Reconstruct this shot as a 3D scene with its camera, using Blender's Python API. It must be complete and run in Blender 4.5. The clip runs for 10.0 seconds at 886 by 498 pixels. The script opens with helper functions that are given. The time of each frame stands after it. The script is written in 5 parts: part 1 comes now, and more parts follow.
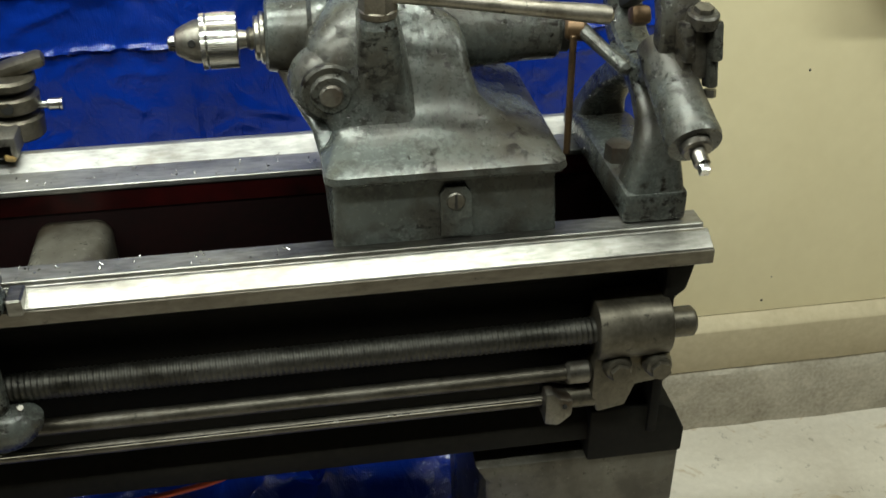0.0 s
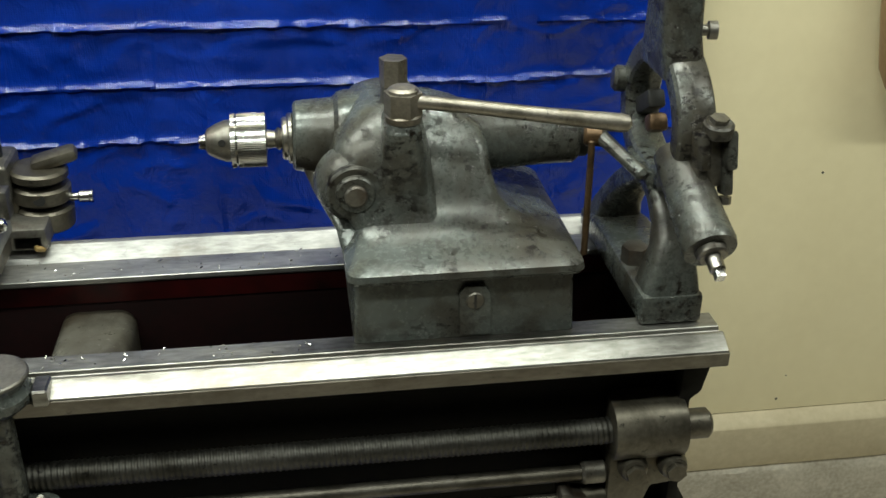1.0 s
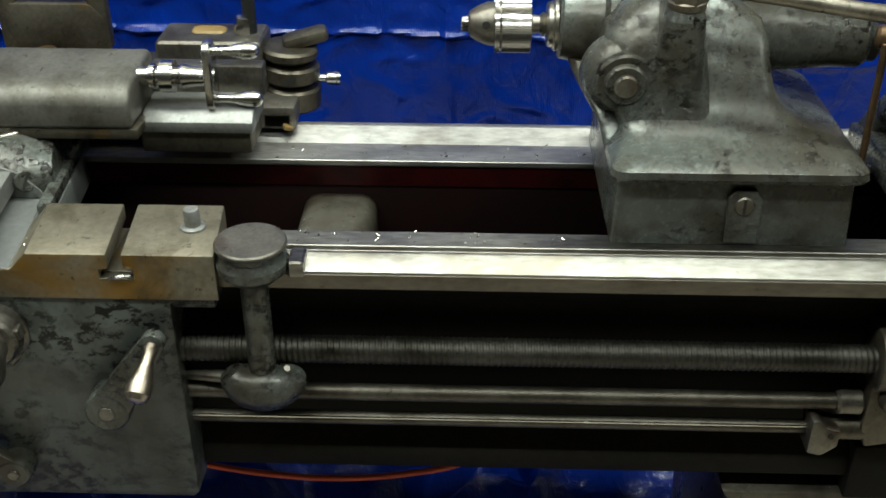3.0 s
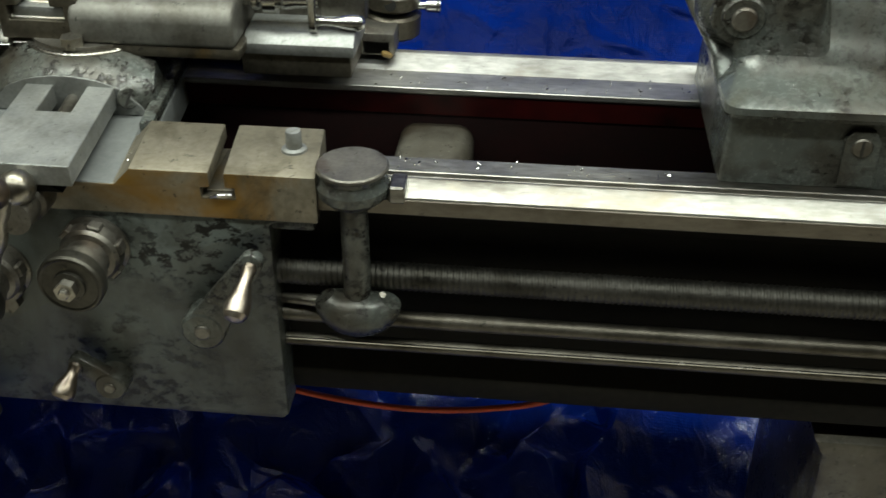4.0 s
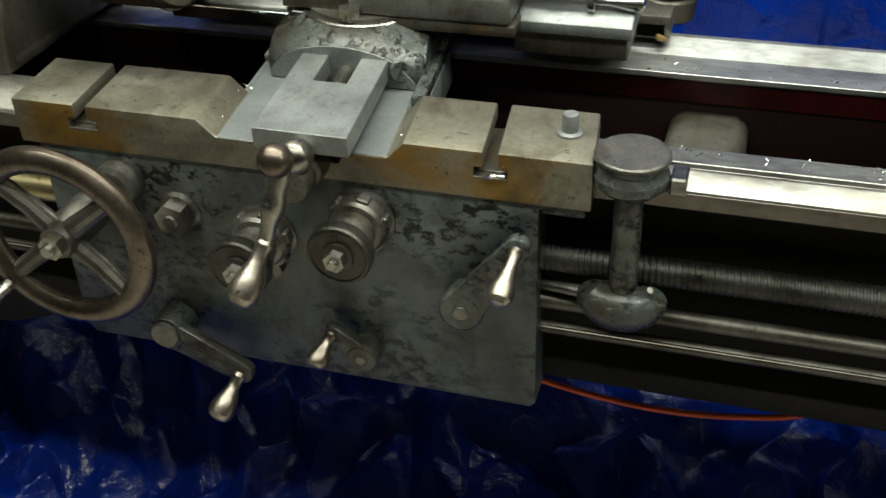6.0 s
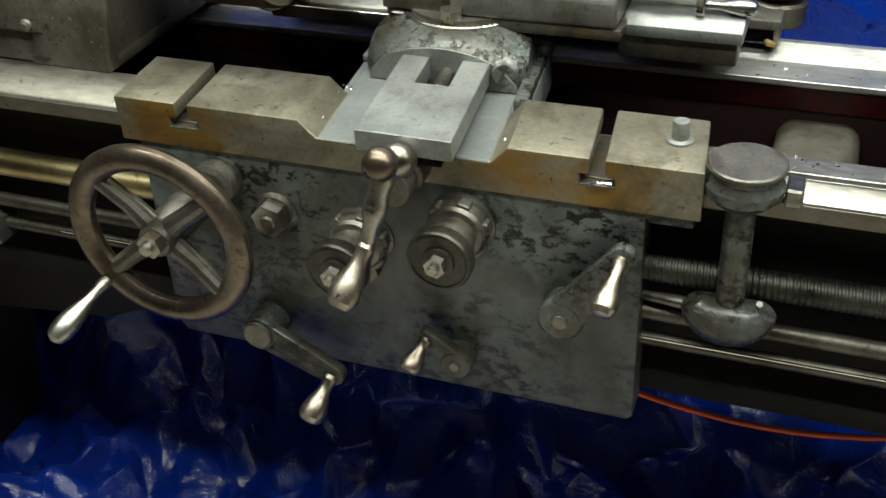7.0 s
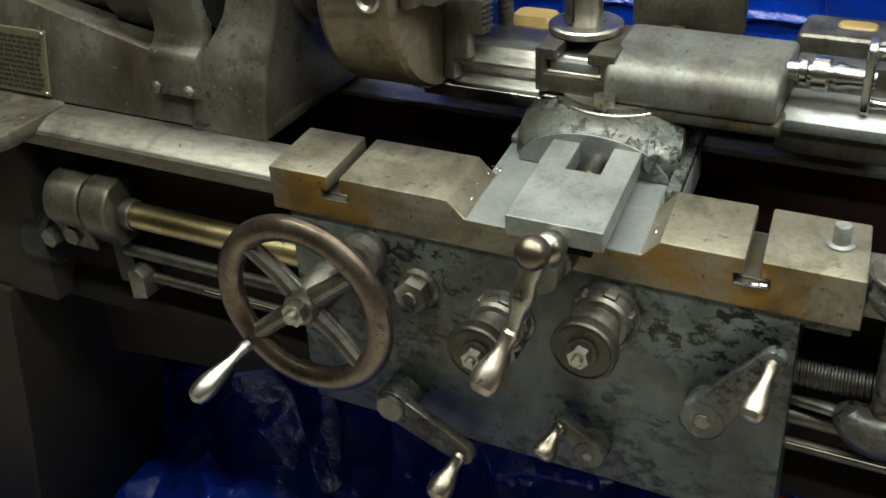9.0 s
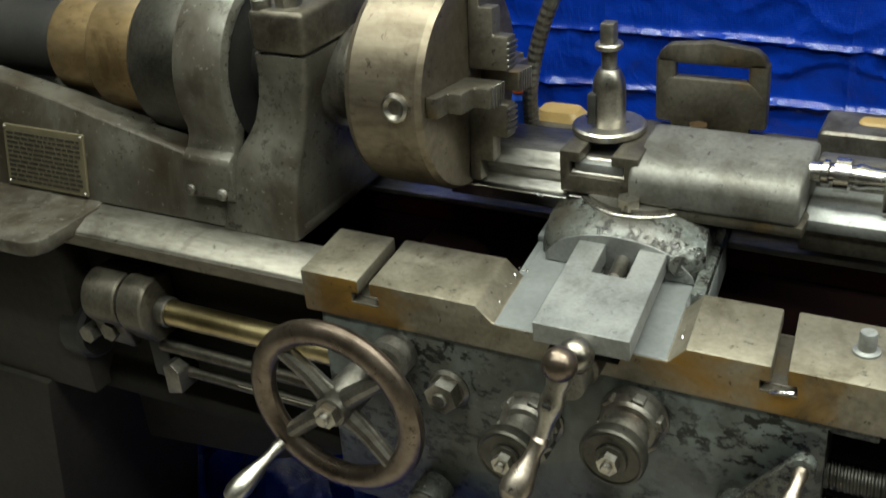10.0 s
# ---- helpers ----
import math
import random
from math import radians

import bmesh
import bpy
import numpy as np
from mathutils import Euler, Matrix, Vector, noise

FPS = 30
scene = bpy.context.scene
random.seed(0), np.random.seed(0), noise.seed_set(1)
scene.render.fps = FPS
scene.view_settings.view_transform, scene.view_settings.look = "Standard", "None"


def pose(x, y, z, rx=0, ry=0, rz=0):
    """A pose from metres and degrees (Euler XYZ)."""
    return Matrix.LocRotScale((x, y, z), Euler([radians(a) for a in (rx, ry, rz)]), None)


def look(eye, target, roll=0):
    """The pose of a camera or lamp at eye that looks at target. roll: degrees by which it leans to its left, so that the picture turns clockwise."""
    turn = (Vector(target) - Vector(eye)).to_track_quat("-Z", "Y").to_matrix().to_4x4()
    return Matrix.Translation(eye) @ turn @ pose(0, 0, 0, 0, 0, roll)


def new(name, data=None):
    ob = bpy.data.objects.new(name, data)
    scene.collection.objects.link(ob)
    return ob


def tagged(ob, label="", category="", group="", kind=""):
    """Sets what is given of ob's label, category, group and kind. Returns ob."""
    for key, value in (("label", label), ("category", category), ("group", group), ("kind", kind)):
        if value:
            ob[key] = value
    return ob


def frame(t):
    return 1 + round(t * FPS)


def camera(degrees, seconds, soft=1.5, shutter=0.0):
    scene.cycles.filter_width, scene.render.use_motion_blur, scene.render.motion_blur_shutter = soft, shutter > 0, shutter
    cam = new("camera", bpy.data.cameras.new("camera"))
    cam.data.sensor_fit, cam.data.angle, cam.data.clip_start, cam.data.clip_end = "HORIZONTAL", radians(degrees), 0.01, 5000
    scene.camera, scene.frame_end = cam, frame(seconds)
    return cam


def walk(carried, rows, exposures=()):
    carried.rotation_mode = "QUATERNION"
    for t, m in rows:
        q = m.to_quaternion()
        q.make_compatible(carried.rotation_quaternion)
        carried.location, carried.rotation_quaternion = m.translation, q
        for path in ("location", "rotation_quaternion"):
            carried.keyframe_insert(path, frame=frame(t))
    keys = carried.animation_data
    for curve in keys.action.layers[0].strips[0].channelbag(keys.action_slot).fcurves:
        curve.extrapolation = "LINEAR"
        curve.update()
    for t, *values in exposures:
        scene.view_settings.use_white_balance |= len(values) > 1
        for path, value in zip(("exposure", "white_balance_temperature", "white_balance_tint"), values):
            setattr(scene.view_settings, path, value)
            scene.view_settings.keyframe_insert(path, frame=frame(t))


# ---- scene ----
cam = camera(45.2, 10.0, soft=1.5, shutter=0.3)
PATH = [
    (0, (-0.037, -0.972, 1.554), (0.237, 0.7, 0.491), -0.0),
    (0.5, (-0.043, -0.981, 1.571), (0.223, 0.733, 0.575), 0.2),
    (1, (-0.047, -0.982, 1.578), (0.216, 0.772, 0.653), 0.7),
    (1.5, (-0.064, -0.97, 1.562), (0.108, 0.793, 0.634), 0.5),
    (2, (-0.1, -0.962, 1.545), (-0.033, 0.794, 0.589), 0.2),
    (2.5, (-0.125, -0.956, 1.532), (-0.128, 0.78, 0.538), 0.0),
    (4, (-0.182, -0.955, 1.495), (-0.343, 0.694, 0.375), 0.3),
    (4.5, (-0.204, -0.955, 1.489), (-0.478, 0.663, 0.346), -0.3),
    (5, (-0.23, -0.948, 1.485), (-0.6, 0.649, 0.339), -0.9),
    (5.5, (-0.249, -0.94, 1.483), (-0.689, 0.639, 0.337), -1.7),
    (7, (-0.312, -0.928, 1.476), (-0.927, 0.597, 0.337), -3.5),
    (7.5, (-0.33, -0.927, 1.48), (-0.994, 0.58, 0.345), -3.8),
    (8, (-0.336, -0.922, 1.479), (-1.072, 0.566, 0.365), -4.6),
    (8.5, (-0.358, -0.932, 1.483), (-1.124, 0.564, 0.399), -4.7),
    (9, (-0.357, -0.925, 1.504), (-1.169, 0.574, 0.458), -3.6),
    (9.5, (-0.358, -0.928, 1.519), (-1.208, 0.573, 0.508), -4.0),
    (10, (-0.357, -0.911, 1.566), (-1.236, 0.605, 0.603), -5.2),
]
walk(cam, [(t, look(eye, target, roll)) for t, eye, target, roll in PATH], exposures=[(0, 0.0), (0.5, -0.15), (1.0, -0.15), (2.5, -0.18), (5.5, -0.12), (7.0, 0.24), (8.5, 0.24), (10, 0.2)])

# ---- world, light ----
world = bpy.data.worlds.new("room_air")
scene.world = world
world.use_nodes = True
world.node_tree.nodes["Background"].inputs[0].default_value = (0.9, 0.95, 1.0, 1)
world.node_tree.nodes["Background"].inputs[1].default_value = 0.0


def area_lamp(name, eye, target, sx, sy, watts, colour):
    data = bpy.data.lights.new(name, "AREA")
    data.shape, data.size, data.size_y, data.energy, data.color = "RECTANGLE", sx, sy, watts, colour
    ob = new(name, data)
    ob.matrix_world = look(eye, target)
    return ob


TUBE = (0.93, 1.0, 0.91)
area_lamp("ceiling_tube", (-0.6, 0.06, 2.42), (-0.6, 0.06, 0), 2.4, 0.1, 46, TUBE)
area_lamp("front_ceiling_tube", (-0.7, -0.7, 2.42), (-0.7, -0.7, 0), 2.4, 0.1, 33, TUBE)
# Fill lamp with no known fixture, added to brighten the cream wall at right.
area_lamp("right_wall_fill", (1.5, -0.4, 2.42), (1.5, -0.4, 0), 1.2, 0.1, 20, TUBE)


# ---- materials ----
def base_mat(name):
    m = bpy.data.materials.new(name)
    m.use_nodes = True
    nt = m.node_tree
    return m, nt, nt.nodes["Principled BSDF"]


def coords(nt, scale=(1, 1, 1)):
    tc = nt.nodes.new("ShaderNodeTexCoord")
    mp = nt.nodes.new("ShaderNodeMapping")
    mp.inputs["Scale"].default_value = scale
    nt.links.new(tc.outputs["Object"], mp.inputs["Vector"])
    return mp.outputs["Vector"]


def noise_tex(nt, vec, scale, detail=4, rough=0.55, distort=0.0):
    n = nt.nodes.new("ShaderNodeTexNoise")
    n.inputs["Scale"].default_value = scale
    n.inputs["Detail"].default_value = detail
    n.inputs["Roughness"].default_value = rough
    n.inputs["Distortion"].default_value = distort
    nt.links.new(vec, n.inputs["Vector"])
    return n.outputs["Fac"]


def ramp(nt, fac, stops):
    r = nt.nodes.new("ShaderNodeValToRGB")
    els = r.color_ramp.elements
    while len(els) < len(stops):
        els.new(0.5)
    for e, (p, c) in zip(els, stops):
        e.position = p
        e.color = (*c, 1) if isinstance(c, tuple) else (c, c, c, 1)
    nt.links.new(fac, r.inputs["Fac"])
    return r.outputs["Color"]


def mix(nt, fac, a, b):
    m = nt.nodes.new("ShaderNodeMix")
    m.data_type = "RGBA"
    for sock, v in ((m.inputs["Factor"], fac), (m.inputs[6], a), (m.inputs[7], b)):
        if isinstance(v, (int, float)):
            sock.default_value = v
        elif isinstance(v, tuple):
            sock.default_value = (*v, 1)
        else:
            nt.links.new(v, sock)
    return m.outputs[2]


def bump(nt, height, strength, distance, p):
    b = nt.nodes.new("ShaderNodeBump")
    b.inputs["Strength"].default_value = strength
    b.inputs["Distance"].default_value = distance
    nt.links.new(height, b.inputs["Height"])
    nt.links.new(b.outputs["Normal"], p.inputs["Normal"])


def metal(name, dark, light, rough=(0.3, 0.5), metallic=1.0, scale=14, stretch=(1, 1, 1), stain=None, stain_at=0.6, relief=0.15, front=False, soil=0.65):
    """Bare metal with grain at two scales and, where given, oil stains."""
    m, nt, p = base_mat(name)
    v = coords(nt, stretch)
    big = noise_tex(nt, v, scale, 5, 0.6)
    fine = noise_tex(nt, v, scale * 14, 3)
    both = mix(nt, 0.35, big, fine)
    col = ramp(nt, both, [(0.37, dark), (0.63, light)])
    if stain:
        s = noise_tex(nt, coords(nt), scale * 0.55, 6, 0.6, 0.4)
        mask = ramp(nt, s, [(stain_at - 0.06, 0.0), (stain_at + 0.07, 1.0)])
        if front:
            geo = nt.nodes.new("ShaderNodeNewGeometry")
            sep = nt.nodes.new("ShaderNodeSeparateXYZ")
            nt.links.new(geo.outputs["True Normal"], sep.inputs[0])
            flip = nt.nodes.new("ShaderNodeMath")
            flip.operation = "MULTIPLY"
            flip.inputs[1].default_value = -1.0
            nt.links.new(sep.outputs["Y"], flip.inputs[0])
            mul = nt.nodes.new("ShaderNodeMath")
            mul.operation = "MULTIPLY"
            nt.links.new(ramp(nt, flip.outputs[0], [(0.6, 0.0), (0.9, 1.0)]), mul.inputs[0])
            nt.links.new(mask, mul.inputs[1])
            mask = mul.outputs[0]
        col = mix(nt, mask, col, stain)
    pits = noise_tex(nt, coords(nt), 85, 7, 0.74, 0.5)
    smear = noise_tex(nt, coords(nt), 13, 6, 0.66, 0.6)
    col = mix(nt, ramp(nt, smear, [(0.5, 0.0), (0.68, soil)]), col, tuple(0.42 * a * c for a, c in zip(dark, (1.0, 0.9, 0.72))))
    col = mix(nt, ramp(nt, pits, [(0.6, 0.0), (0.66, min(1.0, soil * 1.3))]), col, tuple(0.22 * a for a in dark))
    nt.links.new(col, p.inputs["Base Color"])
    p.inputs["Metallic"].default_value = metallic
    nt.links.new(ramp(nt, big, [(0.3, rough[0]), (0.7, rough[1])]), p.inputs["Roughness"])
    bump(nt, both, relief, 0.002, p)
    return m


def enamel(name, dark, light, chip, chip_at=0.62, scale=9, rough=(0.3, 0.5), metallic=0.2, relief=0.25, grime=(0.045, 0.038, 0.027), worn=0.5, rub=(0.2, 0.2, 0.18)):
    """Old machine enamel: oil film, fine dark chips clustered in worn patches, pale rubbed flecks."""
    m, nt, p = base_mat(name)
    v = coords(nt)
    big = noise_tex(nt, v, scale, 5, 0.6)
    fine = noise_tex(nt, v, scale * 16, 4, 0.7)
    patch = noise_tex(nt, v, scale * 0.75, 3, 0.6, 0.3)
    spots = noise_tex(nt, coords(nt, (0.8, 0.8, 1.1)), scale * 9, 9, 0.74, 0.1)
    col = ramp(nt, mix(nt, 0.3, big, fine), [(0.3, dark), (0.7, light)])
    soil = noise_tex(nt, coords(nt, (1, 1, 0.45)), scale * 1.1, 6, 0.62, 0.3)
    col = mix(nt, ramp(nt, soil, [(0.40, 0.0), (0.66, 0.9)]), col, grime)
    blot = noise_tex(nt, v, scale * 2.2, 6, 0.6)
    col = mix(nt, ramp(nt, blot, [(0.5, 0.0), (0.62, 0.55)]), col, tuple(0.6 * a for a in grime))
    flecks = noise_tex(nt, v, scale * 22, 3, 0.6)
    col = mix(nt, ramp(nt, flecks, [(0.66, 0.0), (0.71, 0.6)]), col, rub)
    area = ramp(nt, patch, [(worn - 0.02, 0.0), (worn + 0.12, 1.0)])
    mm = nt.nodes.new("ShaderNodeMath")
    mm.operation = "MULTIPLY"
    nt.links.new(area, mm.inputs[0])
    nt.links.new(ramp(nt, spots, [(chip_at - 0.03, 0.0), (chip_at + 0.01, 1.0)]), mm.inputs[1])
    nt.links.new(mix(nt, mm.outputs[0], col, chip), p.inputs["Base Color"])
    p.inputs["Metallic"].default_value = metallic
    nt.links.new(ramp(nt, mix(nt, 0.5, soil, fine), [(0.35, rough[0]), (0.65, rough[1])]), p.inputs["Roughness"])
    h = nt.nodes.new("ShaderNodeMath")
    h.operation = "SUBTRACT"
    nt.links.new(mix(nt, 0.35, big, fine), h.inputs[0])
    nt.links.new(mm.outputs[0], h.inputs[1])
    bump(nt, h.outputs[0], relief, 0.0016, p)
    return m


def tarp_mat(name):
    m, nt, p = base_mat(name)
    v = coords(nt)
    big = noise_tex(nt, v, 5, 4)
    nt.links.new(ramp(nt, big, [(0.3, (0.0012, 0.014, 0.15)), (0.7, (0.002, 0.026, 0.27))]), p.inputs["Base Color"])
    p.inputs["Roughness"].default_value = 0.15
    p.inputs["Specular IOR Level"].default_value = 0.5
    wx = nt.nodes.new("ShaderNodeTexWave")
    wx.inputs["Scale"].default_value = 90
    wx.bands_direction = "X"
    wz = nt.nodes.new("ShaderNodeTexWave")
    wz.inputs["Scale"].default_value = 90
    wz.bands_direction = "Z"
    nt.links.new(v, wx.inputs["Vector"])
    nt.links.new(v, wz.inputs["Vector"])
    weave = mix(nt, 0.5, wx.outputs["Fac"], wz.outputs["Fac"])
    wr = noise_tex(nt, v, 45, 4, 0.6, 0.8)
    crease = noise_tex(nt, coords(nt, (1, 1, 0.4)), 16, 4, 0.55, 0.6)
    ridge = ramp(nt, crease, [(0.43, 0.0), (0.5, 1.0), (0.57, 0.0)])
    fine = noise_tex(nt, v, 110, 3, 0.6, 1.2)
    bump(nt, mix(nt, 0.3, mix(nt, 0.9, weave, mix(nt, 0.35, wr, fine)), ridge), 0.75, 0.004, p)
    return m


def plain(name, a, b, rough, scale=8, metallic=0.0, relief=0.1, fine=12, spec=0.5):
    m, nt, p = base_mat(name)
    v = coords(nt)
    big = noise_tex(nt, v, scale, 5, 0.6)
    small = noise_tex(nt, v, scale * fine, 3)
    both = mix(nt, 0.4, big, small)
    nt.links.new(ramp(nt, both, [(0.3, a), (0.7, b)]), p.inputs["Base Color"])
    p.inputs["Roughness"].default_value = rough
    p.inputs["Specular IOR Level"].default_value = spec
    p.inputs["Metallic"].default_value = metallic
    bump(nt, both, relief, 0.002, p)
    return m


GREY = enamel("grey_enamel", (0.058, 0.066, 0.060), (0.132, 0.145, 0.132), (0.010, 0.008, 0.006), 0.555, 10, (0.16, 0.42), 0.3, 0.4, (0.040, 0.031, 0.020), 0.455)
APRON = enamel("green_grey_enamel", (0.078, 0.092, 0.084), (0.118, 0.136, 0.126), (0.005, 0.005, 0.004), 0.54, 9, (0.28, 0.46), 0.1, 0.3, (0.048, 0.047, 0.036), 0.41, (0.17, 0.18, 0.165))
GRIP = metal("hand_browned_steel", (0.27, 0.225, 0.18), (0.47, 0.41, 0.34), (0.28, 0.42), 1, 18)
CAST = enamel("brown_grey_cast", (0.075, 0.070, 0.056), (0.165, 0.157, 0.13), (0.02, 0.017, 0.013), 0.6, 7, (0.22, 0.46), 0.3, 0.3, (0.036, 0.026, 0.015), 0.48, (0.26, 0.25, 0.21))
# Oily black-grey paint, taken near black for the shade under way and slide.
BEDGREY = plain("shade_dark_bed_paint", (0.005, 0.005, 0.0045), (0.016, 0.014, 0.011), 0.65, 9, 0.0, 0.3, 12, 0.1)
WAY = metal("scraped_way_steel", (0.15, 0.142, 0.125), (0.40, 0.39, 0.355), (0.3, 0.55), 1, 15, (0.25, 1, 1), (0.22, 0.19, 0.145), 0.6, 0.15, False, 0.22)
# Paler copy of the way steel; the back way's specular gleam is in the colour.
BACKWAY = metal("gleam_lightened_way_steel", (0.30, 0.295, 0.28), (0.64, 0.63, 0.60), (0.42, 0.58), 1, 15, (0.25, 1, 1), (0.24, 0.21, 0.17), 0.64, 0.15, False, 0.18)
WAYDARK = metal("oily_way_edge", (0.13, 0.115, 0.095), (0.24, 0.22, 0.18), (0.35, 0.5), 0.9, 12, (0.3, 1, 1), None, 0.6, 0.15, False, 0.4)
SADDLE = metal("oiled_saddle_iron", (0.16, 0.14, 0.10), (0.26, 0.235, 0.18), (0.4, 0.55), 0.7, 11, (1, 1, 1), (0.24, 0.135, 0.03), 0.53, 0.15, True)
SLIDE = metal("ground_slide_iron", (0.205, 0.21, 0.20), (0.32, 0.325, 0.31), (0.42, 0.55), 0.65, 18, (1, 1, 1), None, 0.6, 0.15, False, 0.4)
STEEL = metal("handled_steel", (0.28, 0.265, 0.23), (0.48, 0.455, 0.40), (0.26, 0.42), 1, 20)
LEVER = metal("greasy_lever_steel", (0.17, 0.152, 0.12), (0.33, 0.30, 0.25), (0.34, 0.5), 0.9, 20)
CHROME = metal("bright_steel", (0.5, 0.49, 0.46), (0.72, 0.71, 0.68), (0.16, 0.3), 1, 25, (1, 1, 1), None, 0.6, 0.08, False, 0.25)
DULL = metal("dull_steel", (0.12, 0.112, 0.095), (0.235, 0.22, 0.19), (0.32, 0.5), 0.85, 16, (1, 1, 1), (0.1, 0.07, 0.05), 0.64)
SHAFT = metal("rod_steel", (0.085, 0.077, 0.062), (0.17, 0.156, 0.13), (0.42, 0.56), 0.95, 16, (0.8, 1, 1))
SCREW = metal("leadscrew_steel", (0.06, 0.058, 0.05), (0.115, 0.11, 0.098), (0.46, 0.58), 1, 14)
KNOB = metal("dark_knob_steel", (0.04, 0.038, 0.031), (0.085, 0.08, 0.066), (0.32, 0.46), 0.8, 14)
PLATE = plain("tarnished_brass_plate", (0.10, 0.085, 0.05), (0.16, 0.135, 0.08), 0.45, 25, 0.4, 0.3)
OILY = metal("oil_brown_iron", (0.075, 0.066, 0.05), (0.145, 0.13, 0.10), (0.36, 0.5), 0.75, 12, (1, 1, 1), (0.16, 0.10, 0.03), 0.64)
CHUCKM = metal("brown_chuck_iron", (0.12, 0.098, 0.068), (0.22, 0.185, 0.135), (0.33, 0.48), 0.85, 9, (0.3, 1, 1))
WAYOLD = metal("dull_brown_way", (0.13, 0.12, 0.097), (0.25, 0.235, 0.20), (0.4, 0.54), 0.85, 12, (0.3, 1, 1))
TROUGH = plain("grey_slideway_paint", (0.11, 0.117, 0.114), (0.185, 0.193, 0.188), 0.5, 14, 0.2, 0.15)
COVER = metal("matt_cover_iron", (0.13, 0.125, 0.11), (0.20, 0.195, 0.172), (0.46, 0.6), 0.7, 14)
# Near-black brown for pedestal, web, gear box body and plate text.
LEG = plain("near_black_leg_paint", (0.012, 0.011, 0.008), (0.032, 0.028, 0.021), 0.6, 7, 0.0, 0.3, 12, 0.2)
LEATHER = plain("brown_leather", (0.20, 0.12, 0.055), (0.30, 0.19, 0.10), 0.55, 10)
RED = plain("flaking_red_paint", (0.003, 0.002, 0.002), (0.075, 0.005, 0.005), 0.5, 9, 0.0, 0.2, 3, 0.2)
BRASS = metal("brass_tinted_steel", (0.42, 0.34, 0.17), (0.66, 0.55, 0.30), (0.32, 0.48), 1, 16, (0.3, 1, 1))
WHEEL = metal("worn_wheel_rim", (0.12, 0.092, 0.070), (0.215, 0.172, 0.135), (0.24, 0.4), 0.9, 9)
TAN = metal("rusty_pulley", (0.17, 0.115, 0.05), (0.30, 0.21, 0.105), (0.36, 0.5), 0.75, 7, (0.4, 1, 1), (0.16, 0.14, 0.11), 0.6)
RUST = metal("rusty_brass", (0.08, 0.05, 0.025), (0.17, 0.105, 0.055), (0.35, 0.5), 0.7, 20)
# Dark red paint with the shade inside the bed put into its colour.
MAROON = plain("shaded_dark_red_bed_paint", (0.004, 0.002, 0.002), (0.012, 0.003, 0.003), 0.6, 9, 0.0, 0.2, 12, 0.15)
# Near-black iron; in holes, slots and pocket floors it replaces their inner shade.
DARK = plain("near_black_iron", (0.012, 0.012, 0.011), (0.03, 0.029, 0.026), 0.5, 12, 0.0, 0.3, 12, 0.25)
BLACK = plain("black_rubber", (0.01, 0.011, 0.012), (0.02, 0.021, 0.022), 0.4, 14)
TARP = tarp_mat("blue_poly_tarp")
WALL = plain("cream_wall_paint", (0.70, 0.61, 0.38), (0.76, 0.67, 0.43), 0.6, 3, 0.0, 0.08)
BOARD = plain("tan_sill_board", (0.42, 0.35, 0.22), (0.58, 0.50, 0.34), 0.6, 6, 0.0, 0.2)
CURB = plain("concrete_curb", (0.27, 0.235, 0.175), (0.62, 0.57, 0.47), 0.8, 9, 0.0, 0.8)
# Dark colours for the unseen ceiling and walls, to keep bounce light low.
CEIL = plain("low_bounce_ceiling", (0.10, 0.09, 0.07), (0.13, 0.12, 0.10), 0.8, 3)
FARWALL = plain("low_bounce_wall", (0.07, 0.065, 0.055), (0.11, 0.10, 0.085), 0.8, 3)
ORANGE = plain("orange_cable_sheath", (0.60, 0.075, 0.01), (0.72, 0.10, 0.015), 0.45, 20)
YELLOW = plain("yellowed_grease", (0.20, 0.13, 0.04), (0.30, 0.20, 0.07), 0.5, 30)
WHITE = plain("white_plastic", (0.7, 0.7, 0.68), (0.8, 0.8, 0.78), 0.35, 20)
BLUEPL = plain("blue_plastic", (0.01, 0.06, 0.4), (0.02, 0.09, 0.5), 0.35, 20)


def floor_mat():
    m, nt, p = base_mat("stained_concrete_floor")
    v = coords(nt)
    big = noise_tex(nt, v, 3, 6, 0.65, 0.6)
    fine = noise_tex(nt, v, 60, 4, 0.7)
    col = ramp(nt, mix(nt, 0.3, big, fine), [(0.3, (0.48, 0.43, 0.35)), (0.7, (0.70, 0.65, 0.55))])
    st = noise_tex(nt, v, 7, 5, 0.7, 1.2)
    col = mix(nt, ramp(nt, st, [(0.57, 0.0), (0.67, 0.8)]), col, (0.36, 0.24, 0.10))
    grit = noise_tex(nt, v, 26, 7, 0.75, 0.4)
    col = mix(nt, ramp(nt, grit, [(0.60, 0.0), (0.70, 0.7)]), col, (0.13, 0.11, 0.08))
    nt.links.new(col, p.inputs["Base Color"])
    p.inputs["Roughness"].default_value = 0.55
    bump(nt, fine, 0.25, 0.003, p)
    return m


FLOOR = floor_mat()


# ---- shape helpers ----
AX = {"x": Vector((1, 0, 0)), "y": Vector((0, 1, 0)), "z": Vector((0, 0, 1))}
ORIGIN = {}


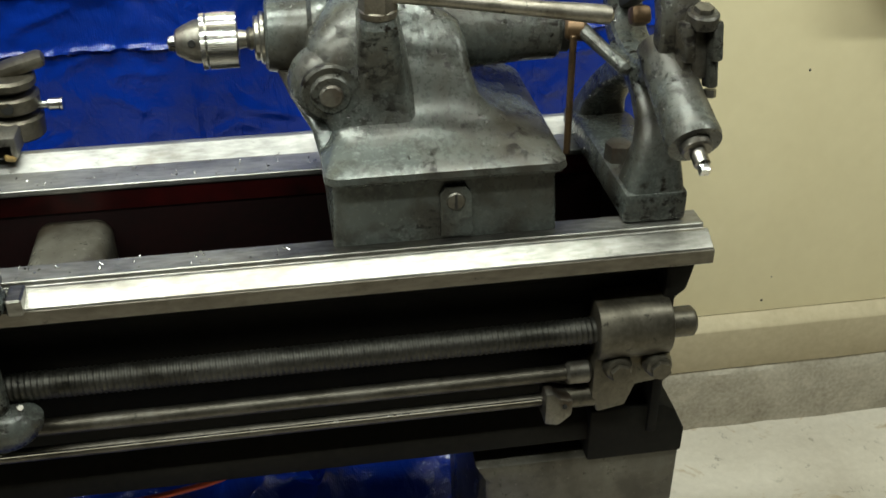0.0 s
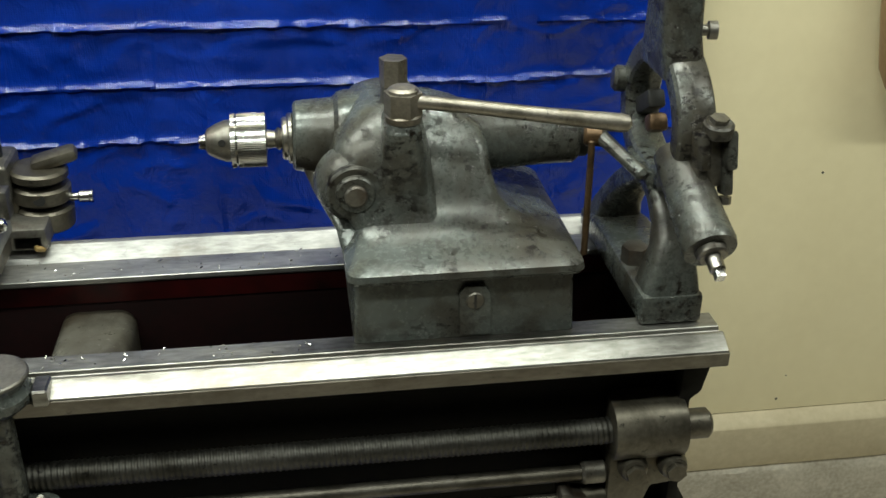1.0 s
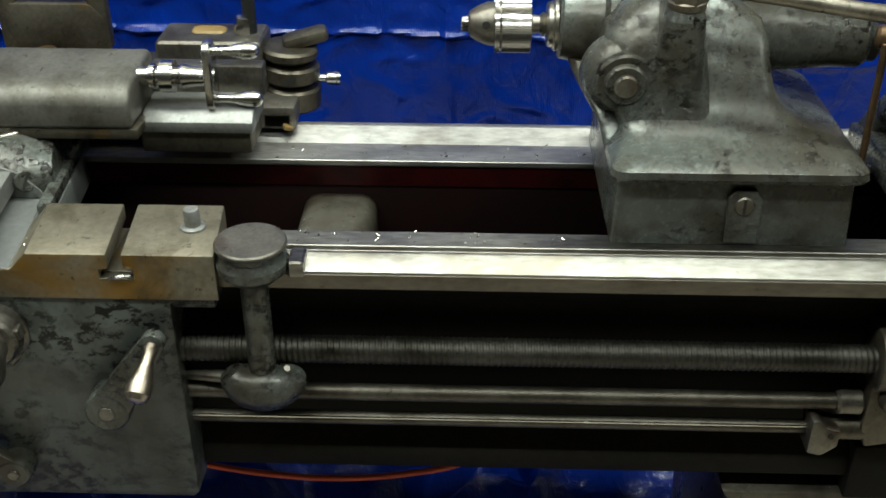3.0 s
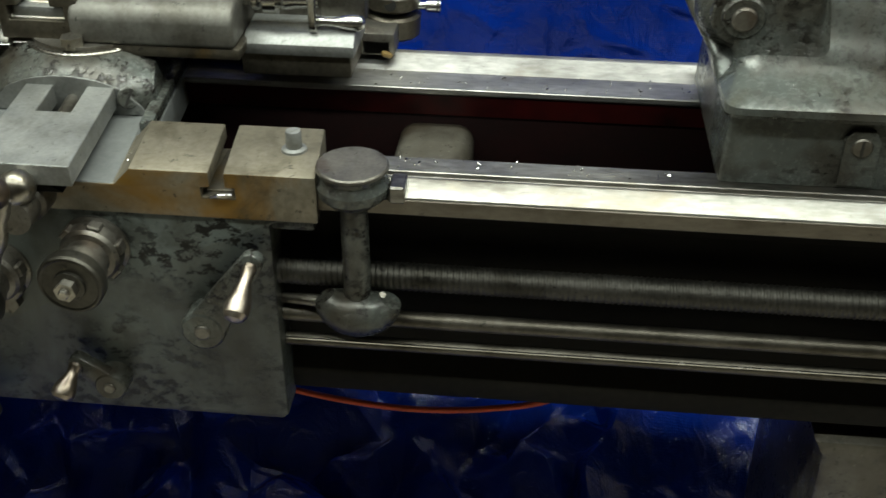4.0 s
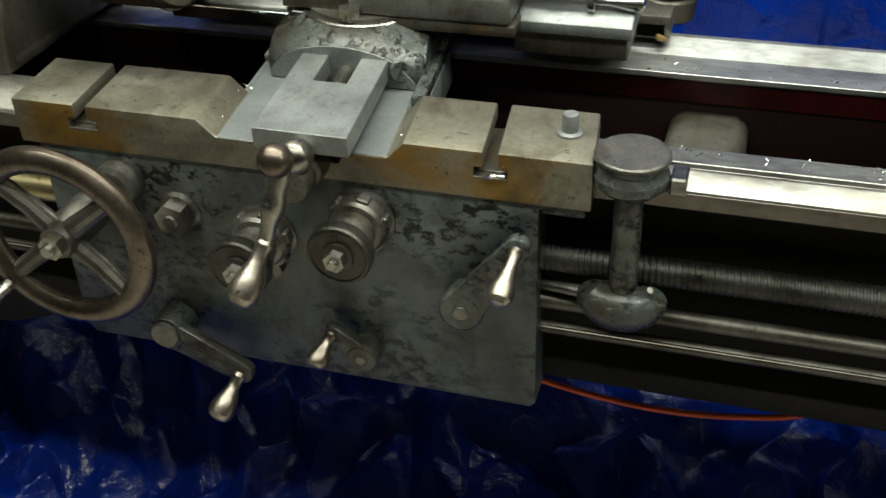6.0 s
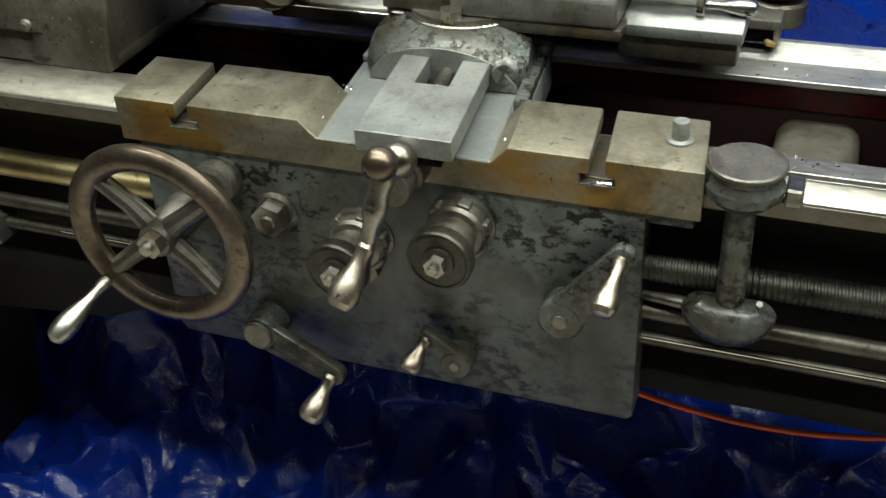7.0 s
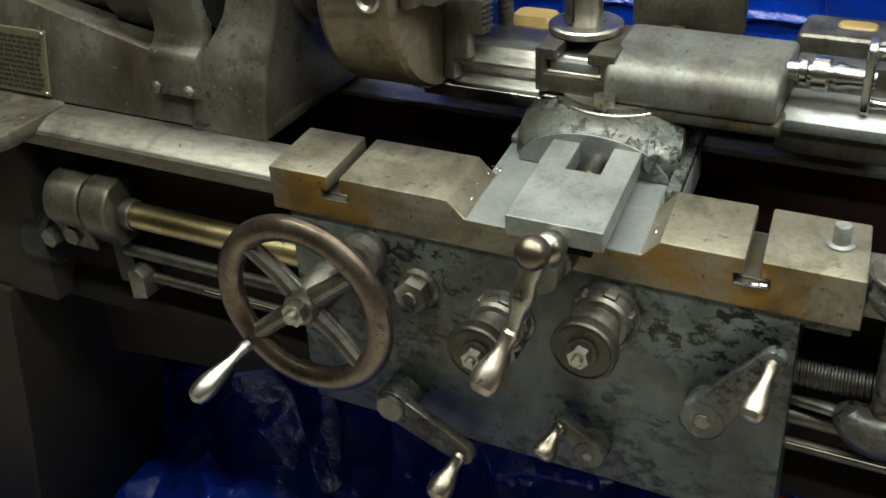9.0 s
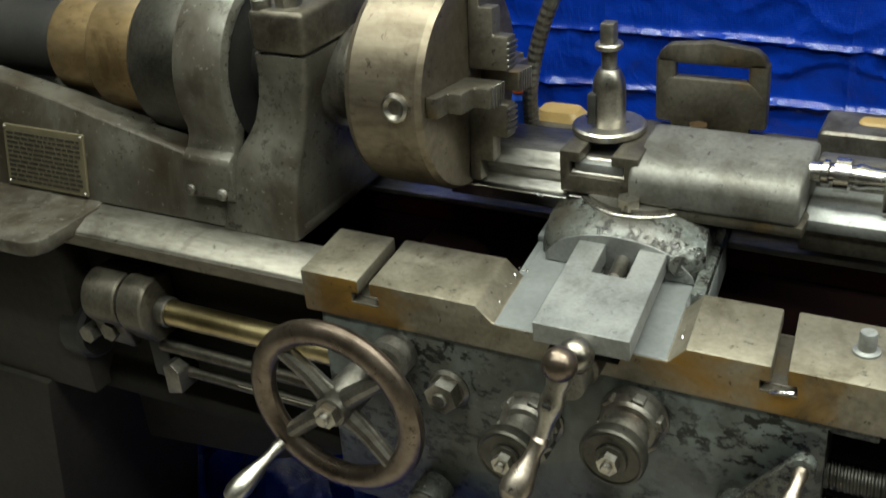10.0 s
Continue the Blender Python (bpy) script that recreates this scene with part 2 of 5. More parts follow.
def finish(bm, name, material):
    bmesh.ops.remove_doubles(bm, verts=bm.verts, dist=1e-6)
    bm.normal_update()
    bmesh.ops.recalc_face_normals(bm, faces=bm.faces)
    for f in bm.faces:
        f.smooth = True
    for e in bm.edges:
        e.smooth = not (len(e.link_faces) == 2 and e.calc_face_angle(0) > 0.42)
    me = bpy.data.meshes.new(name)
    bm.to_mesh(me)
    bm.free()
    me.materials.append(material)
    return me


def thing(name, at, label, category, group="", kind=""):
    ob = new(name)
    ob.empty_display_size = 0.05
    ob.location = at
    ORIGIN[ob] = Vector(at)
    return tagged(ob, label, category, group, kind)


def part(name, bm, material, parent, label=""):
    ob = new(name, finish(bm, name, material))
    ob.parent = parent
    if parent in ORIGIN:
        ob.matrix_parent_inverse = Matrix.Translation(-ORIGIN[parent])
    return tagged(ob, label)


def solo(name, bm, material, label="", category="", group="", kind=""):
    return tagged(new(name, finish(bm, name, material)), label, category, group, kind)


def B():
    return bmesh.new()


def soften(bm, faces, width, seg):
    if width <= 0:
        return
    edges = {e for f in faces for e in f.edges if len(e.link_faces) == 2 and e.calc_face_angle(0) > 0.5}
    bmesh.ops.bevel(bm, geom=list(edges), offset=width, segments=seg, profile=0.5, affect="EDGES", clamp_overlap=True)


def prism(bm, pts, axis, a0, a1, bev=0.0, seg=2):
    """A polygon pushed along an axis. pts: (y, z) for x, (x, z) for y, (x, y) for z."""
    def place(p, a):
        return {"x": (a, p[0], p[1]), "y": (p[0], a, p[1]), "z": (p[0], p[1], a)}[axis]
    lo = [bm.verts.new(place(p, a0)) for p in pts]
    hi = [bm.verts.new(place(p, a1)) for p in pts]
    faces = [bm.faces.new(lo), bm.faces.new(list(reversed(hi)))]
    n = len(pts)
    for i in range(n):
        faces.append(bm.faces.new((lo[i], hi[i], hi[(i + 1) % n], lo[(i + 1) % n])))
    bmesh.ops.recalc_face_normals(bm, faces=faces)
    soften(bm, faces, bev, seg)
    return bm


def box(bm, x0, x1, y0, y1, z0, z1, bev=0.002, seg=2):
    return prism(bm, [(x0, y0), (x1, y0), (x1, y1), (x0, y1)], "z", z0, z1, bev, seg)


def frame_of(axis):
    w = Vector(axis).normalized()
    u = w.orthogonal().normalized()
    return u, w.cross(u), w


def spin(bm, at, axis, profile, n=28):
    """A turned shape: (distance along the axis, radius) pairs, closed at both ends."""
    at = Vector(at)
    u, v, w = frame_of(axis)
    rings = []
    for d, r in profile:
        r = max(r, 0.0003)
        rings.append([bm.verts.new(at + w * d + (u * math.cos(a) + v * math.sin(a)) * r) for a in (math.tau * k / n for k in range(n))])
    for a, b in zip(rings, rings[1:]):
        for k in range(n):
            bm.faces.new((a[k], a[(k + 1) % n], b[(k + 1) % n], b[k]))
    bm.faces.new(list(reversed(rings[0])))
    bm.faces.new(rings[-1])
    return bm


def rod(bm, p0, p1, r0, r1=None, n=20, c=0.0015):
    p0, p1 = Vector(p0), Vector(p1)
    r1 = r0 if r1 is None else r1
    d = (p1 - p0).length
    c = min(c, d * 0.3, r0 * 0.4, r1 * 0.4)
    return spin(bm, p0, p1 - p0, [(0, r0 - c), (c, r0), (d - c, r1), (d, r1 - c)], n)


def ball(bm, at, r, n=24):
    k = n // 2
    return spin(bm, Vector(at) - Vector((0, 0, r)), (0, 0, 1), [(r - r * math.cos(math.pi * i / k), r * math.sin(math.pi * i / k)) for i in range(k + 1)], n)


def hexagon(bm, at, axis, r, h, bev=0.0012):
    at = Vector(at)
    u, v, w = frame_of(axis)
    lo = [bm.verts.new(at + (u * math.cos(math.tau * k / 6) + v * math.sin(math.tau * k / 6)) * r) for k in range(6)]
    hi = [bm.verts.new(q.co + w * h) for q in lo]
    faces = [bm.faces.new(list(reversed(lo))), bm.faces.new(hi)]
    for k in range(6):
        faces.append(bm.faces.new((lo[k], lo[(k + 1) % 6], hi[(k + 1) % 6], hi[k])))
    soften(bm, faces, bev, 2)
    return bm


def tube(bm, pts, radii, n=14):
    """A round bar along a line of points; radii one number or one a point."""
    pts = [Vector(p) for p in pts]
    if isinstance(radii, (int, float)):
        radii = [radii] * len(pts)
    rings, u = [], None
    for i, (p, r) in enumerate(zip(pts, radii)):
        t = (pts[min(i + 1, len(pts) - 1)] - pts[max(i - 1, 0)]).normalized()
        u = (t.orthogonal() if u is None else u - t * u.dot(t)).normalized()
        v = t.cross(u)
        rings.append([bm.verts.new(p + (u * math.cos(a) + v * math.sin(a)) * r) for a in (math.tau * k / n for k in range(n))])
    for a, b in zip(rings, rings[1:]):
        for k in range(n):
            bm.faces.new((a[k], a[(k + 1) % n], b[(k + 1) % n], b[k]))
    bm.faces.new(list(reversed(rings[0])))
    bm.faces.new(rings[-1])
    return bm


def ring(bm, at, axis, big, ru, rv=None, n=48, m=14, start=0.0, turn=math.tau):
    """A torus of oval section: ru across, rv along the axis."""
    at = Vector(at)
    rv = ru if rv is None else rv
    u, v, w = frame_of(axis)
    whole = abs(turn - math.tau) < 1e-6
    count = n if whole else n + 1
    rows = []
    for i in range(count):
        a = start + turn * i / n
        out = u * math.cos(a) + v * math.sin(a)
        rows.append([bm.verts.new(at + out * (big + ru * math.cos(b)) + w * rv * math.sin(b)) for b in (math.tau * k / m for k in range(m))])
    for i in range(n):
        a, b = rows[i], rows[(i + 1) % count]
        for k in range(m):
            bm.faces.new((a[k], b[k], b[(k + 1) % m], a[(k + 1) % m]))
    if not whole:
        bm.faces.new(rows[0])
        bm.faces.new(list(reversed(rows[-1])))
    return bm


def smooth_line(pts, steps=8):
    """Points along a smooth curve through pts."""
    pts = [Vector(p) for p in pts]
    out = []
    for i in range(len(pts) - 1):
        p0, p1, p2, p3 = pts[max(i - 1, 0)], pts[i], pts[i + 1], pts[min(i + 2, len(pts) - 1)]
        for k in range(steps):
            t = k / steps
            out.append(0.5 * ((2 * p1) + (p2 - p0) * t + (2 * p0 - 5 * p1 + 4 * p2 - p3) * t * t + (3 * p1 - p0 - 3 * p2 + p3) * t ** 3))
    return out + [pts[-1]]


def rounded(x0, x1, y0, y1, r, n=5):
    """Corner points of a rounded rectangle."""
    out = []
    for cx, cy, a0 in ((x1 - r, y1 - r, 0), (x0 + r, y1 - r, 90), (x0 + r, y0 + r, 180), (x1 - r, y0 + r, 270)):
        out += [(cx + r * math.cos(radians(a0 + 90 * k / n)), cy + r * math.sin(radians(a0 + 90 * k / n))) for k in range(n + 1)]
    return out


HANDLE = [(0, 0.006), (0.006, 0.0075), (0.014, 0.0062), (0.026, 0.0066), (0.042, 0.0105), (0.056, 0.0128), (0.066, 0.0122), (0.073, 0.009), (0.076, 0.003)]


def grip(bm, p0, p1, fat=1.0):
    """A turned machine grip that swells towards its end."""
    p0, p1 = Vector(p0), Vector(p1)
    k = (p1 - p0).length / 0.076
    return spin(bm, p0, p1 - p0, [(d * k, r * fat) for d, r in HANDLE], 22)


# ---- the room ----
WALL_Y = 0.672
solo("floor", box(B(), -4.5, 3.2, -4.0, WALL_Y + 0.2, -0.1, 0.0, 0), FLOOR, "stained pale concrete garage floor", "floor", kind="structure")
solo("wall_north", box(B(), -4.5, 3.2, WALL_Y + 0.012, WALL_Y + 0.2, 0.286, 2.5, 0), WALL, "cream painted wall panel behind the lathe", "wall", kind="structure")
solo("baseboard", prism(B(), [(WALL_Y + 0.2, 0.163), (WALL_Y - 0.015, 0.163), (WALL_Y - 0.015, 0.262), (WALL_Y - 0.010, 0.268), (WALL_Y + 0.011, 0.284), (WALL_Y + 0.2, 0.284)], "x", -4.5, 3.2, 0.002), BOARD, "tan painted sill board with a sloped top along the wall", "baseboard", kind="structure")


def curb():
    """Rough cast curb with an uneven face."""
    bm = B()
    rows = []
    for i in range(309):
        x = -4.5 + 0.025 * i
        row = []
        for y, z in ((0.2, 0.0), (-0.012, 0.0), (-0.014, 0.03), (-0.015, 0.06), (-0.016, 0.09), (-0.016, 0.12), (-0.0165, 0.15), (-0.012, 0.161), (0.2, 0.161)):
            d = 0.004 * noise.noise((x * 9, z * 14, 1.7)) + 0.003 * noise.noise((x * 27, z * 40, 4.2)) if y < 0 else 0.0
            row.append(bm.verts.new((x, WALL_Y + y + d, z)))
        rows.append(row)
    n = len(rows[0])
    for a, b in zip(rows, rows[1:]):
        for k in range(n):
            bm.faces.new((a[k], b[k], b[(k + 1) % n], a[(k + 1) % n]))
    bm.faces.new(rows[0])
    bm.faces.new(list(reversed(rows[-1])))
    return bm


solo("trim", curb(), CURB, "rough concrete curb at the foot of the wall", "curb", kind="structure")

# Unseen walls and ceiling, added to close the room and control bounce.
solo("wall_east", box(B(), 3.2, 3.35, -4.0, WALL_Y + 0.2, 0, 2.5, 0), FARWALL, "added dark plain wall, out of view", "wall", kind="structure")
solo("wall_west", box(B(), -4.65, -4.5, -4.0, WALL_Y + 0.2, 0, 2.5, 0), FARWALL, "added dark plain wall, out of view", "wall", kind="structure")
solo("wall_south", box(B(), -4.5, 3.2, -4.15, -4.0, 0, 2.5, 0), FARWALL, "added dark plain wall, out of view", "wall", kind="structure")
solo("ceiling", box(B(), -4.5, 3.2, -4.0, WALL_Y + 0.2, 2.5, 2.6, 0), CEIL, "added dark ceiling, out of view", "ceiling", kind="structure")

for i, (px, pz, r) in enumerate(((0.893, 0.311, 0.004), (0.901, 0.812, 0.0035), (0.905, 0.367, 0.002))):
    solo("nail_hole", spin(B(), (px, WALL_Y + 0.013, pz), (0, -1, 0), [(0, r), (0.0015, r * 0.6)], 10), DARK, "small dark nail hole in the cream wall", "nail hole", "nail holes")


# ---- tarpaulins ----
def hanging_tarp():
    bm = B()
    nx, nz = 420, 470
    x0, x1, z0, z1 = -3.2, 0.605, 0.05, 1.78
    rows = []
    for j in range(nz + 1):
        z = z0 + (z1 - z0) * j / nz
        row = []
        for i in range(nx + 1):
            x = x0 + (x1 - x0) * i / nx
            sag = 0.008 * noise.noise((x * 1.3, z * 0.7, 3.1)) + 0.012 * math.sin(x * 1.1)
            q = (z + sag * 0.6 + 0.0323) / 0.0925
            k = math.floor(q)
            f = q - k
            fade = 0.45 + 0.55 * noise.noise((x * 2.3, k * 7.7, 1.0))
            d = f - 0.5 + 0.05 * noise.noise((x * 9, k * 3.3, 2.0))
            pleat = math.exp(-d / 0.045) if d >= 0 else max(0.0, 1 + d / 0.05)
            pleat *= min(1.0, max(0.0, (z - 0.875) / 0.04))
            pleat *= 0.004 + 0.012 * max(0.0, fade) + 0.009 * noise.noise((x * 31, k * 5.1, 6.0)) + 0.006 * noise.noise((x * 70, k * 2.1, 3.0))
            pleat += 0.004 * max(0.0, 1 - abs(((x + 0.02 * noise.noise((0, z * 2, 7))) / 0.37) % 1 - 0.5) / 0.02)
            y = WALL_Y - 0.028 - pleat - 0.010 * noise.noise((x * 3, z * 3, 0)) - 0.004 * noise.noise((x * 14, z * 11, 5)) - 0.0028 * noise.noise((x * 38, z * 34, 9)) - 0.003 * max(0.0, 0.12 - abs(noise.noise((x * 8, z * 10, 14)))) / 0.12
            row.append(bm.verts.new((x, y, z)))
        rows.append(row)
    for a, b in zip(rows, rows[1:]):
        for i in range(nx):
            bm.faces.new((a[i], a[i + 1], b[i + 1], b[i]))
    return bm


tarp = solo("hanging_tarp", hanging_tarp(), TARP, "blue plastic tarpaulin with folded creases hung on the wall", "tarp")
tarp.modifiers.new("sheet", "SOLIDIFY").thickness = 0.001


def floor_tarp():
    """A sheet of flat facets between random folds, finely wrinkled."""
    bm = B()
    rnd = random.Random(11)
    nx, ny = 44, 20
    x0, x1, y0, y1 = -2.0, 0.32, -0.42, 0.63
    rows = []
    for j in range(ny + 1):
        v = j / ny
        row = []
        for i in range(nx + 1):
            u = i / nx
            x = x0 + (x1 - x0) * u + rnd.uniform(-0.024, 0.024)
            y = min(y0 + (y1 - y0) * v + rnd.uniform(-0.024, 0.024), WALL_Y - 0.06)
            rim = min(1.0, u * 8, (1 - u) * 8, v * 6)
            big = 0.06 * (1 - abs(2 * noise.noise((x * 2.6, y * 2.6, 2.0))))
            back = max(0.0, (v - 0.5) / 0.5) ** 1.5 * 0.32
            row.append(bm.verts.new((x, y, 0.008 + rim * (big + rnd.choice((0.0, 0.012, 0.03, 0.055, 0.075)) * rnd.uniform(0.6, 1.1)) + back)))
        rows.append(row)
    for j in range(ny):
        for i in range(nx):
            a, b, c, d = rows[j][i], rows[j][i + 1], rows[j + 1][i + 1], rows[j + 1][i]
            for tri in (((a, b, c), (a, c, d)) if rnd.random() < 0.5 else ((a, b, d), (b, c, d))):
                bm.faces.new(tri)
    bmesh.ops.subdivide_edges(bm, edges=bm.edges[:], cuts=5, use_grid_fill=True)
    for step in range(2):
        bmesh.ops.smooth_vert(bm, verts=bm.verts[:], factor=0.5, use_axis_x=True, use_axis_y=True, use_axis_z=True)
    for w in bm.verts:
        w.co.z = max(0.004, w.co.z + 0.016 * (0.5 - abs(noise.noise(w.co * 13))) + 0.006 * (0.5 - abs(noise.noise(w.co * 37))))
    return bm


ftarp = solo("floor_tarp", floor_tarp(), TARP, "crumpled blue plastic tarpaulin on the floor under the lathe", "tarp")
ftarp.modifiers.new("sheet", "SOLIDIFY").thickness = 0.001

# ---- lathe bed ----
X0, X1 = -2.2, 0.415
bed = thing("lathe_bed", (-0.6, 0.13, 0.0), "long dark cast-iron lathe bed with bright worn ways", "lathe bed")
FRONT = [(-0.047, 0.917), (-0.047, 0.937), (-0.026, 0.9485), (-0.022, 0.9485), (-0.0195, 0.9425), (-0.013, 0.9425), (-0.011, 0.948), (0.019, 0.948), (0.019, 0.905), (-0.012, 0.902)]
BACK = [(0.202, 0.9335), (0.202, 0.94), (0.25, 0.94), (0.252, 0.935), (0.256, 0.935), (0.2805, 0.9505), (0.29, 0.9505), (0.304, 0.938), (0.304, 0.90), (0.24, 0.90)]
part("front_way", prism(B(), FRONT, "x", -0.405, X1, 0.0008, 1), WAY, bed, "bright scraped steel front way")
part("front_way", prism(B(), [(-0.047, 0.917), (-0.047, 0.934), (-0.044, 0.9385), (-0.02, 0.9485), (0.019, 0.9485), (0.019, 0.905), (-0.012, 0.902)], "x", X0, -1.035, 0.0015, 2), WAYOLD, bed, "dull brown front way below the headstock")
part("back_way", prism(B(), BACK, "x", X0, X1, 0.0008, 1), BACKWAY, bed, "scraped steel back way, its gleam put into the colour")
part("front_edge", box(B(), X0, X1 + 0.0008, -0.0485, -0.0465, 0.918, 0.9355, 0.0006, 1), WAYDARK, bed, "oily brown front edge")
part("front_side", prism(B(), [(-0.012, 0.903), (0.018, 0.905), (0.018, 0.65), (-0.018, 0.648), (-0.018, 0.676), (0.0, 0.70), (0.0, 0.88)], "x", X0, X1 - 0.03, 0.004, 2), BEDGREY, bed, "oily black-grey bed side, darkened for the shade under the way")
part("back_side", prism(B(), [(0.215, 0.914), (0.25, 0.905), (0.25, 0.66), (0.215, 0.66)], "x", X0, X1 - 0.03, 0.003, 2), MAROON, bed, "dark red painted inner side, blackened for the shade inside the bed")
part("red_strip", prism(B(), [(0.2045, 0.9315), (0.2075, 0.9315), (0.2135, 0.905), (0.2125, 0.900)], "x", X0, X1 - 0.04, 0.0005, 1), RED, bed, "flaking red paint below the way")
part("inner_side", box(B(), X0, X1 - 0.04, 0.0185, 0.024, 0.66, 0.9, 0.001, 1), MAROON, bed, "dark red painted inner side, blackened for the shade inside the bed")
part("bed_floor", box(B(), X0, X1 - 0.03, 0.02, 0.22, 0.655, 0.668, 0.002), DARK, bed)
# One rib is grey; the rest take the blackened interior paint.
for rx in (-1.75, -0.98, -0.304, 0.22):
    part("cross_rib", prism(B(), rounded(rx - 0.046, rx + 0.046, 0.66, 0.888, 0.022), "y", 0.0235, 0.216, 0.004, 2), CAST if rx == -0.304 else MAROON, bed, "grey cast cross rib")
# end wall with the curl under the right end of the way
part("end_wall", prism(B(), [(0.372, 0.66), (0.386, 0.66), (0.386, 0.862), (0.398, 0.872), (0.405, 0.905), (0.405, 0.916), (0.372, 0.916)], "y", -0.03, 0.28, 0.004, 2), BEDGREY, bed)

# pedestals
part("end_leg", prism(B(), [(0.19, 0.0), (0.172, 0.60), (0.16, 0.622), (0.424, 0.622), (0.424, 0.60), (0.424, 0.0)], "y", -0.02, 0.28, 0.006, 2), CAST, bed, "grey-brown cast pedestal leg")
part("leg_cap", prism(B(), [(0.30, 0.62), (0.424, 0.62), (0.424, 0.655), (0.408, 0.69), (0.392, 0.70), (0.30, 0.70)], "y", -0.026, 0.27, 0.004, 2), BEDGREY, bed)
part("head_leg", prism(B(), [(-2.2, 0.0), (-2.2, 0.66), (-1.56, 0.66), (-1.575, 0.60), (-1.63, 0.30), (-1.70, 0.0)], "y", -0.06, 0.28, 0.008, 2), LEG, bed, "near-black brown headstock pedestal")
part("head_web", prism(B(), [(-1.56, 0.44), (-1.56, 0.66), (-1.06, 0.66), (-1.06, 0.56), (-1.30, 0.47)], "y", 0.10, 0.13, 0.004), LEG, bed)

# ---- lead screw and feed rods ----
def thread(x0, x1, pitch, r, depth, at, n=20, steps=4):
    """A screw thread as a row of ridges along x."""
    bm = B()
    count = int((x1 - x0) / pitch * steps)
    wave = (0.0, 1.0, 1.0, 0.0)
    rows = []
    for i in range(count + 1):
        x = x0 + pitch * i / steps
        rows.append([bm.verts.new((x + pitch * k / n, at[0] + (r - depth * (1 - wave[i % 4])) * math.cos(math.tau * k / n), at[1] + (r - depth * (1 - wave[i % 4])) * math.sin(math.tau * k / n))) for k in range(n)])
    for a, b in zip(rows, rows[1:]):
        for k in range(n - 1):
            bm.faces.new((a[k], a[k + 1], b[k + 1], b[k]))
        bm.faces.new((a[n - 1], a[0], b[0], b[n - 1]))
    return bm


LS, R1, R2 = (-0.03, 0.828), (-0.03, 0.770), (-0.03, 0.733)
screw = thing("lead_screw", (-0.3, LS[0], LS[1]), "dark oily steel lead screw with fine threads along the bed", "lead screw")
part("thread", thread(-0.66, 0.292, 0.0064, 0.0158, 0.0011, LS), SCREW, screw)
part("core", rod(B(), (-0.68, *LS), (0.30, *LS), 0.0142), SCREW, screw)
part("plain_end", rod(B(), (-1.30, *LS), (-0.665, *LS), 0.0175, n=28), BRASS, screw, "brass-tinted smooth shaft end")
part("collar", rod(B(), (-1.315, *LS), (-1.298, *LS), 0.021, n=28), DULL, screw)
frod = thing("feed_rod", (-0.3, *R1), "plain dull steel feed rod along the bed", "feed rod")
part("shaft", rod(B(), (-1.33, *R1), (0.30, *R1), 0.0097), SHAFT, frod)
part("collar", rod(B(), (0.262, *R1), (0.291, *R1), 0.0145, n=24, c=0.003), DULL, frod)
crod = thing("control_rod", (-0.3, *R2), "thin bright steel control rod with a long keyway", "control rod")
part("shaft", rod(B(), (-1.33, *R2), (0.27, *R2), 0.0078), SHAFT, crod)
part("keyway", box(B(), -1.2, 0.235, R2[0] - 0.0078, R2[0] - 0.0055, R2[1] + 0.0042, R2[1] + 0.0062, 0.0003, 1), CHROME, crod, "bright worn keyway edge")
part("stop_dog", prism(B(), [(0.235, 0.712), (0.235, 0.757), (0.243, 0.757), (0.252, 0.748), (0.262, 0.745), (0.268, 0.745), (0.268, 0.722), (0.252, 0.708)], "y", -0.052, -0.018, 0.003), DULL, crod)
spin_hole = part("dog_screw", rod(B(), (0.258, -0.054, 0.737), (0.258, -0.05, 0.737), 0.0032, n=10, c=0.0005), DARK, crod)

# right hand bearing bracket
br = thing("rod_bracket", (0.33, -0.02, 0.78), "grey cast bracket that carries the screw and rods", "bracket")
part("bearing", prism(B(), [(LS[0] + 0.032 * math.cos(radians(a)), LS[1] + 0.032 * math.sin(radians(a)) * 1.15) for a in range(100, 236, 9)] + [(0.0, 0.795), (0.0, 0.865)], "x", 0.292, 0.379, 0.003, 2), OILY, br)
part("end_cap", rod(B(), (0.378, *LS), (0.412, *LS), 0.018, n=28, c=0.004), OILY, br)
part("oil_hole", rod(B(), (0.345, -0.054, 0.851), (0.345, -0.046, 0.845), 0.0026, n=10), DARK, br)
part("foot_plate", prism(B(), [(0.292, 0.80), (0.384, 0.80), (0.384, 0.768), (0.37, 0.755), (0.345, 0.752), (0.335, 0.722), (0.30, 0.715), (0.292, 0.74)], "y", -0.044, 0.002, 0.004, 2), OILY, br)
for bx, bz in ((0.318, 0.787), (0.366, 0.786)):
    bolt = part("bolt", spin(B(), (bx, -0.046, bz), (0, -1, 0), [(0, 0.0175), (0.004, 0.0175), (0.012, 0.015), (0.014, 0.012)], 24), OILY, br)
    part("bolt_head", hexagon(B(), (bx, -0.058, bz), (0, -1, 0), 0.012, 0.009), OILY, bolt, "oily hexagon head")
part("lug", rod(B(), (0.262, *R2), (0.325, *R2), 0.014, n=20, c=0.003), OILY, br)

# left hand bearing bracket
bl = thing("rod_bracket", (-1.36, -0.02, 0.8), "grey-brown cast bracket beside the change gears", "bracket")
